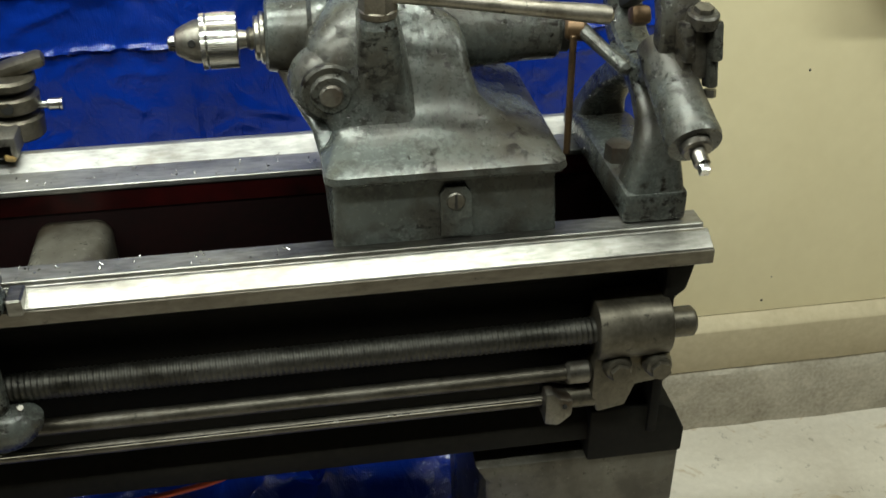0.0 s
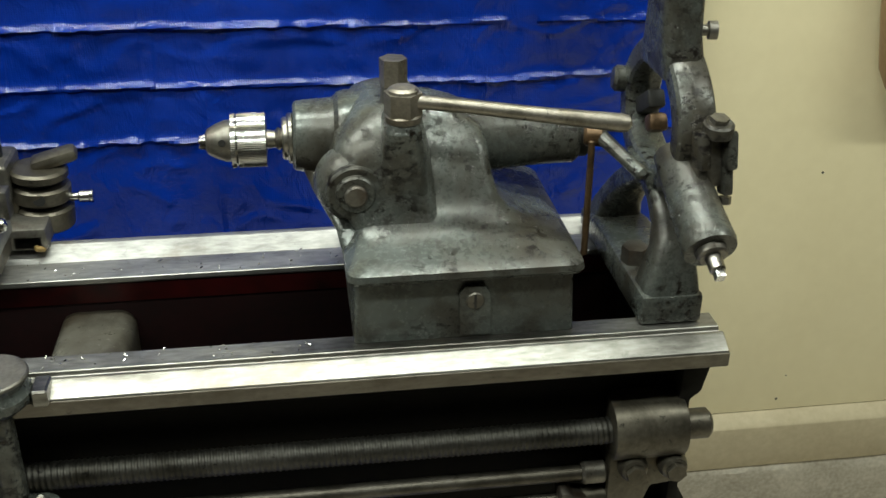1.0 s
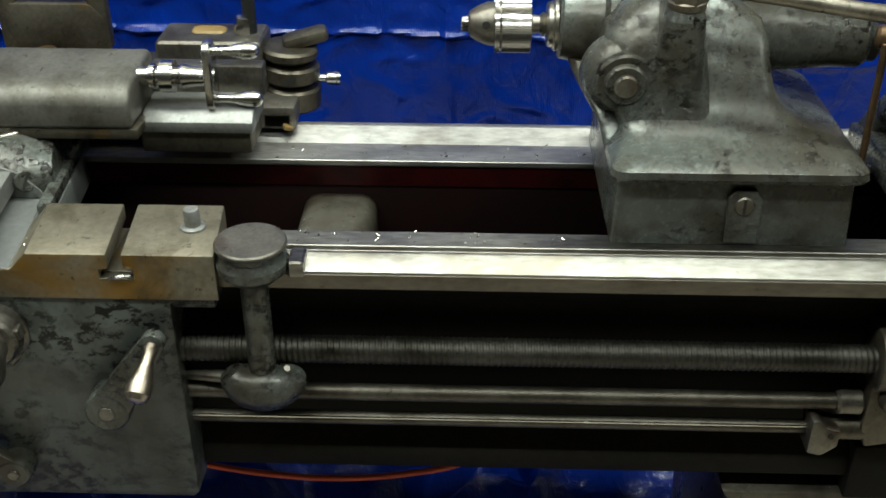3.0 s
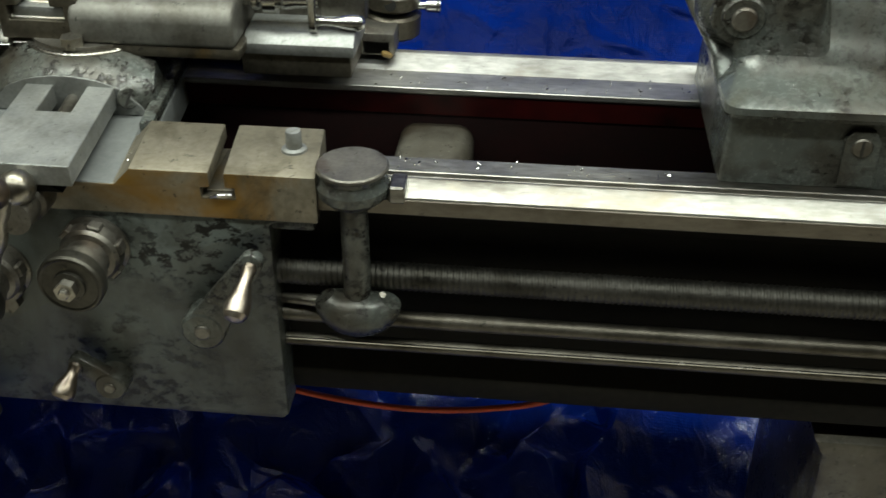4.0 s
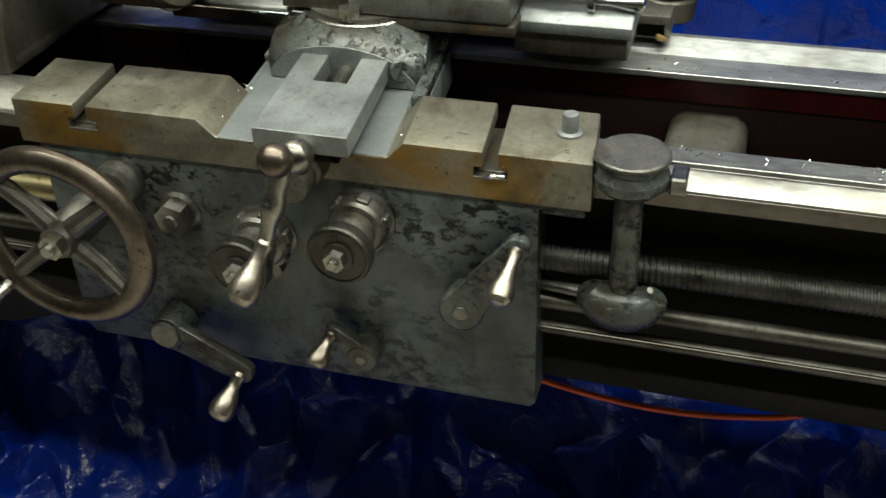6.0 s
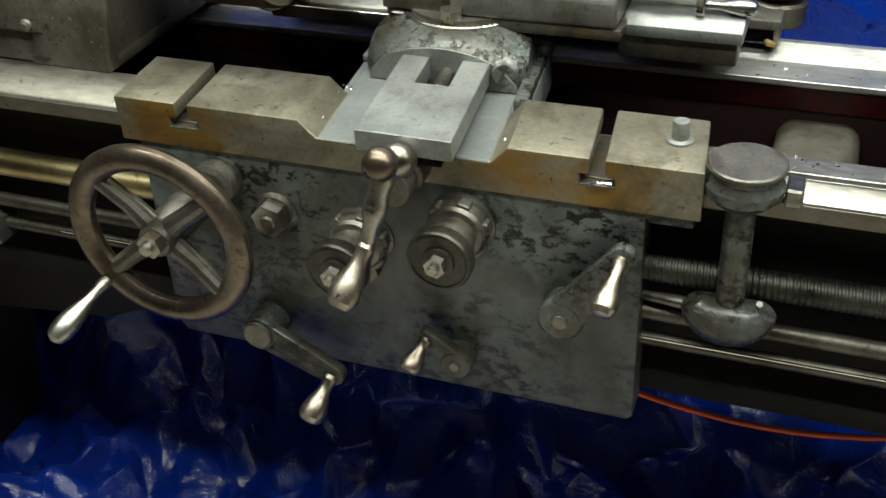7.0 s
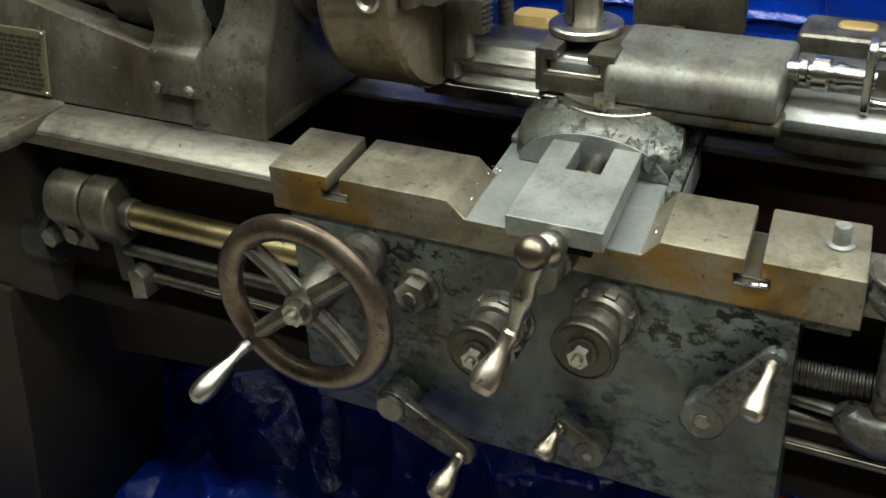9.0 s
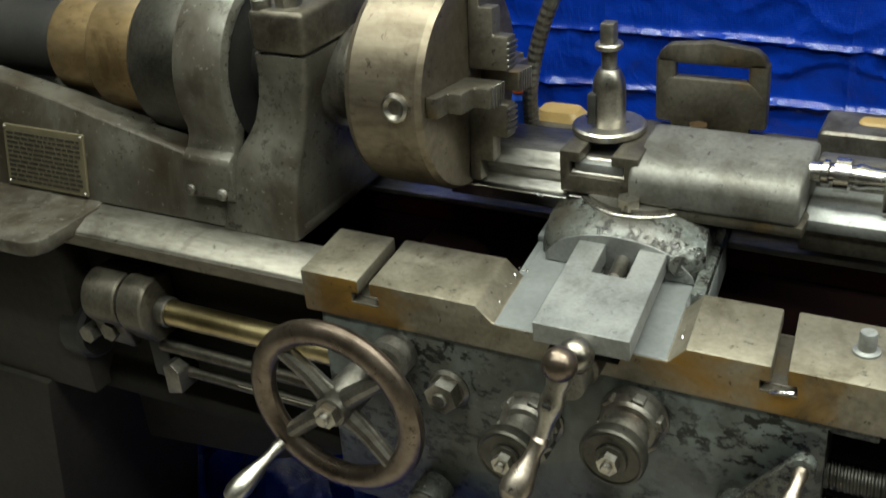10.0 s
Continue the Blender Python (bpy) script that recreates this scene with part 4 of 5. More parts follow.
part("body", loft(B(), [(1.0215, 0.008, 0.246, 0.004, 0.255, 0.008), (1.0235, 0.001, 0.253, -0.006, 0.258, 0.01), (1.029, -0.002, 0.256, -0.010, 0.26, 0.012), (1.036, -0.001, 0.255, -0.009, 0.258, 0.014), (1.042, 0.005, 0.250, 0.002, 0.255, 0.02),
                        (1.047, 0.010, 0.243, 0.018, 0.25, 0.022), (1.053, 0.013, 0.228, 0.034, 0.245, 0.024), (1.060, 0.012, 0.204, 0.048, 0.242, 0.024), (1.069, 0.007, 0.186, 0.060, 0.24, 0.022), (1.080, 0.0, 0.176, 0.070, 0.24, 0.020), (1.095, -0.004, 0.171, 0.079, 0.238, 0.018), (1.112, -0.003, 0.168, 0.089, 0.232, 0.018), (1.130, 0.003, 0.167, 0.101, 0.224, 0.018), (1.148, 0.012, 0.160, 0.114, 0.215, 0.02), (1.162, 0.02, 0.14, 0.128, 0.205, 0.02), (1.172, 0.026, 0.114, 0.140, 0.195, 0.016)], 8), GREY, ts)
part("head", loft(B(), [(1.042, 0.02, 0.135, 0.036, 0.22, 0.02), (1.05, 0.014, 0.125, 0.046, 0.22, 0.02), (1.06, 0.008, 0.115, 0.053, 0.23, 0.022), (1.08, -0.004, 0.106, 0.0585, 0.24, 0.024), (1.105, -0.010, 0.102, 0.0605, 0.24, 0.03), (1.13, -0.010, 0.099, 0.065, 0.236, 0.034), (1.148, -0.004, 0.096, 0.074, 0.232, 0.034), (1.163, 0.008, 0.093, 0.088, 0.226, 0.032), (1.175, 0.02, 0.09, 0.104, 0.218, 0.028), (1.182, 0.034, 0.086, 0.118, 0.205, 0.02)], 8), GREY, ts)
part("barrel", spin(B(), (-0.05, TY, TZ + 0.003), (1, 0, -0.045), [(0, 0.036), (0.003, 0.0395), (0.012, 0.041), (0.045, 0.044), (0.05, 0.050), (0.058, 0.053), (0.10, 0.053), (0.15, 0.050), (0.22, 0.041), (0.29, 0.0335), (0.327, 0.0315), (0.332, 0.028)], 44), GREY, ts)
part("quill", rod(B(), (-0.062, TY, TZ), (-0.045, TY, TZ), 0.0245, n=30, c=0.002), STEEL, ts, "bright steel quill")
part("quill_ring", rod(B(), (-0.056, TY, TZ), (-0.0485, TY, TZ), 0.029, n=30, c=0.002), STEEL, ts)
part("left_web", loft(B(), [(1.02, 0.0, 0.03, 0.04, 0.24, 0.01), (1.05, -0.008, 0.03, 0.07, 0.235, 0.012), (1.08, -0.03, 0.03, 0.10, 0.23, 0.02), (1.10, -0.042, 0.02, 0.125, 0.21, 0.025)]), GREY, ts)
boss = part("lock_boss", spin(B(), (0.014, 0.10, 1.100), (0, -1, 0), [(0, 0.044), (0.018, 0.041), (0.026, 0.036), (0.030, 0.0325), (0.036, 0.0315), (0.038, 0.029), (0.038, 0.0225), (0.041, 0.0215), (0.043, 0.0195)], 40), GREY, ts)
part("lock_pin", spin(B(), (0.014, 0.06, 1.100), (0, -1, 0), [(0, 0.0125), (0.006, 0.0125), (0.0075, 0.0105)], 26), DULL, boss, "worn steel pin")
part("rib", loft(B(), [(1.055, 0.03, 0.10, 0.07, 0.12, 0.01), (1.10, 0.038, 0.094, 0.0595, 0.12, 0.012), (1.125, 0.042, 0.092, 0.056, 0.12, 0.013), (1.15, 0.044, 0.088, 0.05, 0.12, 0.014), (1.172, 0.046, 0.086, 0.042, 0.12, 0.016), (1.184, 0.05, 0.082, 0.046, 0.11, 0.015)]), GREY, ts)
part("nut_collar", rod(B(), (0.066, 0.063, 1.180), (0.066, 0.063, 1.190), 0.0195, n=26, c=0.002), LEVER, ts)
nut = part("clamp_nut", hexagon(B(), (0.066, 0.063, 1.189), (0, 0, 1), 0.0205, 0.024, 0.002), LEVER, ts, "worn steel clamp nut")
part("nut_cap", spin(B(), (0.066, 0.063, 1.212), (0, 0, 1), [(0, 0.0165), (0.004, 0.016), (0.0065, 0.0125), (0.008, 0.005)], 22), LEVER, nut)
part("clamp_lever", tube(B(), [(0.066, 0.061, 1.204), (0.09, 0.058, 1.202), (0.14, 0.052, 1.197), (0.22, 0.042, 1.188), (0.292, 0.032, 1.181), (0.300, 0.031, 1.180), (0.303, 0.031, 1.180)], [0.009, 0.0075, 0.0075, 0.0083, 0.0102, 0.009, 0.004], 18), LEVER, nut, "long plain steel lever")
part("rear_bolt", spin(B(), (0.062, 0.125, 1.175), (0, 0, 1), [(0, 0.016), (0.02, 0.014), (0.028, 0.0135)], 22), DULL, ts)
part("rear_bolt_head", hexagon(B(), (0.062, 0.125, 1.2), (0, 0, 1), 0.0155, 0.03), LEVER, ts)
pad = part("screw_pad", loft(B(), [(0.952, 0.120, 0.155, -0.0002, 0.01, 0.001), (1.004, 0.119, 0.153, -0.0025, 0.01, 0.001), (1.013, 0.125, 0.147, -0.0015, 0.01, 0.001)], 3), GREY, ts)
part("slotted_screw", spin(B(), (0.136, 0.001, 0.996), (0, -1, 0), [(0, 0.0105), (0.0035, 0.0105), (0.005, 0.009)], 22), DULL, pad)
part("screw_slot", box(B(), 0.1346, 0.1374, -0.0046, -0.0032, 0.9875, 1.0045, 0.0003, 1), DARK, pad)
part("back_toe", loft(B(), [(0.95, 0.20, 0.262, 0.24, 0.30, 0.01), (1.01, 0.205, 0.262, 0.24, 0.29, 0.02), (1.026, 0.215, 0.255, 0.25, 0.28, 0.012)]), GREY, ts)
part("crank_hub", rod(B(), (0.278, TY, 1.112), (0.297, TY, 1.111), 0.021, n=26, c=0.003), DARK, ts)
part("crank_arm", tube(B(), [(0.297, 0.128, 1.133), (0.302, 0.118, 1.129), (0.318, 0.09, 1.117), (0.332, 0.063, 1.107), (0.335, 0.058, 1.105)], [0.0085, 0.0085, 0.0078, 0.0078, 0.004], 14), GREY, ts)
part("crank_block", spin(B(), (0.282, 0.13, 1.13), (1, -0.25, 0), [(0, 0.010), (0.003, 0.013), (0.02, 0.013), (0.023, 0.010)], 20), RUST, ts, "rusty brown crank hub")
part("hanging_rod", rod(B(), (0.288, 0.115, 1.128), (0.286, 0.105, 0.986), 0.004, n=14), RUST, ts, "thin rusty brown rod")

dc = thing("drill_chuck", (-0.11, TY, TZ), "bright knurled keyed drill chuck in the tailstock", "drill chuck")
part("arbor", spin(B(), (-0.062, TY, TZ), (-1, 0, 0), [(0, 0.011), (0.004, 0.0135), (0.008, 0.0095), (0.02, 0.0115)], 22), STEEL, dc)


def knurled():
    bm = B()
    n = 168
    prof = [(-0.0785, 0.027), (-0.080, 0.0305), (-0.111, 0.0305), (-0.1118, 0.028), (-0.1135, 0.0305), (-0.1185, 0.0305), (-0.1195, 0.026)]
    rows = [[bm.verts.new((x, TY + (r + (0.0004 if (k % 2 and r > 0.0285) else 0)) * math.cos(math.tau * k / n), TZ + (r + (0.0004 if (k % 2 and r > 0.0285) else 0)) * math.sin(math.tau * k / n))) for k in range(n)] for x, r in prof]
    for a, b in zip(rows, rows[1:]):
        for k in range(n):
            bm.faces.new((a[k], a[(k + 1) % n], b[(k + 1) % n], b[k]))
    bm.faces.new(rows[0])
    bm.faces.new(list(reversed(rows[-1])))
    return bm


part("sleeve", knurled(), CHROME, dc, "bright knurled sleeve")
part("nose", spin(B(), (-0.116, TY, TZ), (-1, 0, 0), [(0, 0.024), (0.010, 0.0235), (0.020, 0.0195), (0.029, 0.0145), (0.031, 0.011)], 32), DULL, dc)
for a in (30, 150, 270):
    part("jaw", rod(B(), (-0.145, TY + 0.006 * math.cos(radians(a)), TZ + 0.006 * math.sin(radians(a))), (-0.155, TY + 0.0045 * math.cos(radians(a)), TZ + 0.0045 * math.sin(radians(a))), 0.0042, n=10), CHROME, dc)
part("key_hole", rod(B(), (-0.128, TY - 0.021, TZ + 0.006), (-0.128, TY - 0.0235, TZ + 0.0065), 0.0042, n=14, c=0.0004), DARK, dc)

# ---- steady rest on the end of the bed ----
sr = thing("steady_rest", (0.36, 0.14, 0.948), "grey cast steady rest with clamp and jaw screws", "steady rest")
part("foot", prism(B(), [(-0.002, 0.9485), (0.265, 0.9485), (0.265, 0.972), (0.20, 0.985), (0.10, 0.985), (-0.002, 0.985)], "x", 0.325, 0.397, 0.005, 2), GREY, sr)
part("front_leg", loft(B(), [(0.97, 0.327, 0.396, -0.001, 0.05, 0.008), (1.0, 0.332, 0.393, 0.002, 0.050, 0.014), (1.03, 0.341, 0.389, 0.010, 0.053, 0.016), (1.05, 0.345, 0.386, 0.022, 0.065, 0.016), (1.068, 0.347, 0.384, 0.042, 0.092, 0.016), (1.085, 0.346, 0.384, 0.068, 0.135, 0.016), (1.10, 0.343, 0.385, 0.075, 0.165, 0.016)], 8), GREY, sr)
part("back_leg", loft(B(), [(0.97, 0.33, 0.394, 0.215, 0.262, 0.008), (1.0, 0.336, 0.390, 0.202, 0.25, 0.014), (1.03, 0.342, 0.387, 0.175, 0.228, 0.016), (1.05, 0.345, 0.386, 0.15, 0.208, 0.016), (1.068, 0.347, 0.384, 0.12, 0.185, 0.016), (1.085, 0.346, 0.384, 0.09, 0.165, 0.016)], 8), GREY, sr)
part("clamp_bolt", hexagon(B(), (0.342, 0.085, 0.985), (0, 0, 1), 0.016, 0.02), DULL, sr)


def loop_bar(pts, x, across, along, steps=8, m=16):
    """A closed cast loop in the plane across x, of soft rectangular section."""
    bm = B()
    ctrl = [Vector((x, y, z)) for y, z in pts]
    n = len(ctrl)
    line = []
    for i in range(n):
        p0, p1, p2, p3 = (ctrl[(i + k) % n] for k in (-1, 0, 1, 2))
        for k in range(steps):
            t = k / steps
            line.append(0.5 * (2 * p1 + (p2 - p0) * t + (2 * p0 - 5 * p1 + 4 * p2 - p3) * t * t + (3 * p1 - p0 - 3 * p2 + p3) * t ** 3))
    rows = []
    for i, q in enumerate(line):
        t = (line[(i + 1) % len(line)] - line[i - 1]).normalized()
        side = t.cross(Vector((1, 0, 0)))
        row = []
        for k in range(m):
            c, d = math.cos(math.tau * k / m), math.sin(math.tau * k / m)
            row.append(bm.verts.new(q + side * across * math.copysign(abs(c) ** 0.55, c) + Vector((along * math.copysign(abs(d) ** 0.55, d), 0, 0))))
        rows.append(row)
    for i in range(len(rows)):
        a, b = rows[i], rows[(i + 1) % len(rows)]
        for k in range(m):
            bm.faces.new((a[k], a[(k + 1) % m], b[(k + 1) % m], b[k]))
    return bm


part("ring", loop_bar([(0.027, 1.155), (0.040, 1.195), (0.085, 1.228), (0.14, 1.228), (0.19, 1.195), (0.208, 1.15), (0.185, 1.105), (0.115, 1.088), (0.05, 1.108)], 0.372, 0.0165, 0.022), GREY, sr, "grey cast ring of the steady")
part("crown", loft(B(), [(1.212, 0.349, 0.394, 0.060, 0.165, 0.014), (1.235, 0.346, 0.392, 0.062, 0.155, 0.015), (1.26, 0.343, 0.389, 0.066, 0.145, 0.016), (1.30, 0.342, 0.388, 0.068, 0.14, 0.016), (1.36, 0.342, 0.387, 0.07, 0.135, 0.014), (1.40, 0.346, 0.384, 0.08, 0.13, 0.01)]), GREY, sr)
part("crown_screw", spin(B(), (0.384, 0.085, 1.262), (1, -0.15, 0.02), [(0, 0.006), (0.012, 0.006), (0.013, 0.010), (0.022, 0.010)], 16), DULL, sr)


def tilted_box(at, size, axis_turn, bev=0.003):
    bm = box(B(), -size[0] / 2, size[0] / 2, -size[1] / 2, size[1] / 2, -size[2] / 2, size[2] / 2, bev)
    bmesh.ops.transform(bm, matrix=Matrix.Translation(at) @ Euler([radians(a) for a in axis_turn]).to_matrix().to_4x4(), verts=bm.verts)
    return bm


jd = Vector((0.04, -0.88, -0.47)).normalized()
js = Vector((0.365, 0.035, 1.125))
jawb = part("jaw_boss", spin(B(), js - jd * 0.02, jd, [(0, 0.024), (0.03, 0.026), (0.08, 0.027), (0.118, 0.029), (0.124, 0.0295), (0.130, 0.028)], 32), GREY, sr, "round grey cast jaw boss")
part("locknut", spin(B(), js + jd * 0.109, jd, [(0, 0.017), (0.008, 0.0165), (0.010, 0.014)], 24), DULL, jawb)
part("adjusting_screw", rod(B(), js + jd * 0.115, js + jd * 0.136, 0.0085, n=16), STEEL, jawb)
part("square_tip", tilted_box(js + jd * 0.14, (0.010, 0.010, 0.010), (28, 0, 0), 0.001), CHROME, jawb)
cl = part("hinge_clamp", tilted_box((0.386, 0.016, 1.145), (0.022, 0.036, 0.062), (-12, 0, 8), 0.006), DULL, sr)
for cx in (0.372, 0.401):
    part("clamp_cheek", tilted_box((cx, 0.002, 1.158), (0.013, 0.026, 0.042), (-12, 0, 8), 0.004), GREY, cl)
    part("lower_cheek", tilted_box((cx, -0.002, 1.126), (0.011, 0.018, 0.034), (-12, 0, 8), 0.003), GREY, cl)
part("hinge_collar", spin(B(), (0.387, 0.003, 1.176), (0, -0.2, 1), [(0, 0.017), (0.004, 0.017), (0.012, 0.0165), (0.014, 0.014)], 24), GREY, cl)
part("hinge_nut", hexagon(B(), (0.387, 0.001, 1.189), (0, -0.2, 1), 0.010, 0.006), DULL, cl)
part("hinge_pin", hexagon(B(), (0.40, -0.010, 1.109), (0, -0.2, -1), 0.007, 0.008), STEEL, cl)
part("rear_lug", rod(B(), (0.368, 0.212, 1.165), (0.338, 0.216, 1.168), 0.016, n=22, c=0.004), GREY, sr)
jaw_bar = part("jaw_bar", tilted_box((0.372, 0.17, 1.152), (0.022, 0.022, 0.05), (60, 0, 0), 0.004), DARK, sr)
part("jaw_tip", tilted_box((0.372, 0.142, 1.136), (0.024, 0.022, 0.022), (60, 0, 0), 0.006), RUST, jaw_bar, "rusty bronze jaw tip")


# ---- headstock ----
HY, HZ = 0.155, 1.127
hs = thing("headstock", (-1.5, 0.15, 0.948), "grey-brown oily cast headstock with belt pulleys", "headstock")
hb = prism(B(), [(-2.2, 0.9487), (-2.2, 1.16), (-1.70, 1.118), (-1.511, 1.0865), (-1.272, 1.038), (-1.20, 1.022), (-1.12, 1.0), (-1.12, 0.9487)], "y", 0.016, 0.085, 0.005, 3)
for hv in hb.verts:
    if hv.co.y < 0.03:
        hv.co.y += (hv.co.z - 0.95) * 0.2
part("base", hb, CAST, hs)
part("floor_plate", box(B(), -2.2, -1.1, 0.03, 0.30, 0.9487, 0.968, 0.003), CAST, hs)
part("back_base", box(B(), -2.2, -1.094, 0.25, 0.29, 0.95, 1.05, 0.004), CAST, hs)


part("bearing_standard", loft(B(), [(0.9495, -1.216, -1.101, 0.0135, 0.29, 0.004), (0.99, -1.206, -1.0985, 0.0155, 0.29, 0.006), (1.02, -1.198, -1.097, 0.020, 0.29, 0.008), (1.04, -1.193, -1.096, 0.026, 0.29, 0.010), (1.056, -1.186, -1.095, 0.033, 0.285, 0.011), (1.072, -1.176, -1.093, 0.040, 0.28, 0.012), (1.09, -1.167, -1.090, 0.046, 0.275, 0.012), (1.12, -1.158, -1.085, 0.050, 0.27, 0.011), (1.15, -1.152, -1.079, 0.050, 0.27, 0.010), (1.178, -1.149, -1.073, 0.048, 0.27, 0.006)], 5), CAST, hs)
cap = part("bearing_cap", box(B(), -1.148, -1.070, 0.046, 0.27, 1.180, 1.232, 0.008, 4), OILY, hs, "oil-stained bearing cap")
part("cap_bolt", hexagon(B(), (-1.105, 0.075, 1.232), (0, 0, 1), 0.016, 0.018), STEEL, cap)
part("oil_cup", spin(B(), (-1.135, 0.062, 1.23), (0, 0, 1), [(0, 0.012), (0.012, 0.012), (0.016, 0.008)], 18), DULL, cap)


def gear_guard():
    """A band round the bull gear that runs down the front into a flat foot."""
    out = [(HY + 0.131 * math.cos(radians(a)), HZ + 0.131 * math.sin(radians(a))) for a in range(40, 206, 6)]
    out += [(0.032, 1.064), (0.026, 1.054), (0.015, 1.047), (0.012, 1.04), (0.012, 0.992), (0.018, 0.987), (0.05, 0.987), (0.05, 1.05)]
    back = [(HY + 0.112 * math.cos(radians(a)), HZ + 0.112 * math.sin(radians(a))) for a in range(208, 39, -8)]
    return prism(B(), out + back, "x", -1.263, -1.187, 0.004, 2)


guard = part("bull_gear_guard", gear_guard(), CAST, hs, "curved cast gear guard with a bolted foot")
for bx in (-1.256, -1.205):
    part("bolt", spin(B(), (bx, 0.013, 1.0), (0, -1, 0), [(0, 0.0085), (0.005, 0.0075), (0.0075, 0.004)], 16), DULL, guard)
part("bull_gear", spin(B(), (-1.255, HY, HZ), (1, 0, 0), [(0, 0.107), (0.058, 0.107), (0.06, 0.06), (0.1, 0.058)], 60), DARK, hs)
lean = Matrix.Translation((0, 0.0155, 0.95)) @ Matrix.Rotation(-math.atan(0.2), 4, "X")


def leaning(bm):
    bmesh.ops.transform(bm, matrix=lean, verts=bm.verts)
    return bm


plate = part("name_plate", leaning(box(B(), -1.607, -1.452, -0.0035, 0.001, 0.006, 0.094, 0.001, 1)), PLATE, hs, "tarnished brass data plate with unreadable rows")
words = random.Random(8)
for k in range(11):
    left = -1.600
    while left < -1.465:
        right = min(left + words.uniform(0.005, 0.022), -1.459)
        part("text_bar", leaning(box(B(), left, right, -0.0041, -0.003, 0.0125 + 0.0068 * k, 0.0162 + 0.0068 * k, 0, 1)), LEG, plate)
        left = right + 0.0022
for px, pz in ((-1.456, 0.010), (-1.456, 0.090), (-1.603, 0.010), (-1.603, 0.090)):
    part("rivet", leaning(ball(B(), (px, -0.0035, pz), 0.003, 10)), STEEL, plate)
for x0, x1, r, m, nm in ((-1.362, -1.27, 0.110, KNOB, "pulley_step"), (-1.452, -1.364, 0.093, TAN, "pulley_step"), (-1.54, -1.454, 0.076, TAN, "pulley_step"), (-1.72, -1.542, 0.055, DARK, "spindle_sleeve")):
    d = x1 - x0
    part(nm, spin(B(), (x0, HY, HZ), (1, 0, 0), [(0, r * 0.93), (d * 0.08, r * 0.98), (d * 0.35, r), (d * 0.75, r), (d * 0.93, r * 0.97), (d, r * 0.9)], 64), m, hs, "worn belt pulley step" if nm == "pulley_step" else "")
part("rear_standard", box(B(), -1.80, -1.70, 0.05, 0.29, 0.95, 1.22, 0.008, 2), CAST, hs)
part("spindle_collar", spin(B(), (-1.096, HY, HZ), (1, 0, 0), [(0, 0.07), (0.012, 0.07), (0.015, 0.062), (0.03, 0.062), (0.034, 0.056), (0.08, 0.056)], 44), DULL, hs)

ch = thing("lathe_chuck", (-1.0, HY, HZ), "brown-grey four-jaw lathe chuck with stepped jaws", "lathe chuck")
part("body", spin(B(), (-1.018, HY, HZ), (1, 0, 0), [(0, 0.112), (0.004, 0.124), (0.012, 0.128), (0.096, 0.128), (0.103, 0.124), (0.105, 0.04)], 72), CHUCKM, ch)
for a in (84, 174, 264, 354):
    ca, sa = math.cos(radians(a)), math.sin(radians(a))
    m = Matrix.Translation((-0.913, HY, HZ)) @ Matrix.Rotation(radians(a), 4, "X")
    bm = B()
    prism(bm, [(0.0, 0.02), (0.0, 0.118), (0.014, 0.118), (0.014, 0.092), (0.031, 0.092), (0.031, 0.06), (0.05, 0.06), (0.05, 0.02)], "y", -0.012, 0.012, 0.002, 2)
    bmesh.ops.transform(bm, matrix=m, verts=bm.verts)
    jaw = part("jaw", bm, OILY, ch, "stepped steel jaw")
    for k in range(5):
        bm = box(B(), 0.0495, 0.0525, -0.0125, 0.0125, 0.024 + 0.0065 * k, 0.0272 + 0.0065 * k, 0.0005, 1)
        bmesh.ops.transform(bm, matrix=m, verts=bm.verts)
        part("tooth", bm, DULL, jaw)
    key = spin(B(), (0, 0, 0), (0, 0, 1), [(0, 0.017), (0.007, 0.0165), (0.009, 0.013), (0.006, 0.0085)], 22)
    bmesh.ops.transform(key, matrix=Matrix.Translation((-0.945, HY, HZ)) @ Matrix.Rotation(radians(a), 4, "X") @ Matrix.Translation((0, 0, 0.125)), verts=key.verts)
    part("key_socket", key, STEEL, ch)

# ---- taper attachment behind the carriage ----
ta = thing("taper_attachment", (-0.6, 0.33, 0.96), "oily brown taper attachment bolted behind the carriage", "taper attachment")
part("guide_bar", box(B(), -0.97, -0.40, 0.312, 0.375, 0.975, 1.012, 0.005), OILY, ta)
part("long_slot", box(B(), -0.95, -0.84, 0.335, 0.345, 1.0118, 1.0128, 0.0003, 1), DARK, ta)
part("grease_pad", loft(B(), [(1.012, -0.92, -0.845, 0.325, 0.37, 0.012), (1.024, -0.91, -0.855, 0.33, 0.365, 0.012)]), YELLOW, ta, "yellowed wooden pad")
part("bolt", hexagon(B(), (-0.935, 0.34, 1.012), (0, 0, 1), 0.014, 0.04), DARK, ta)


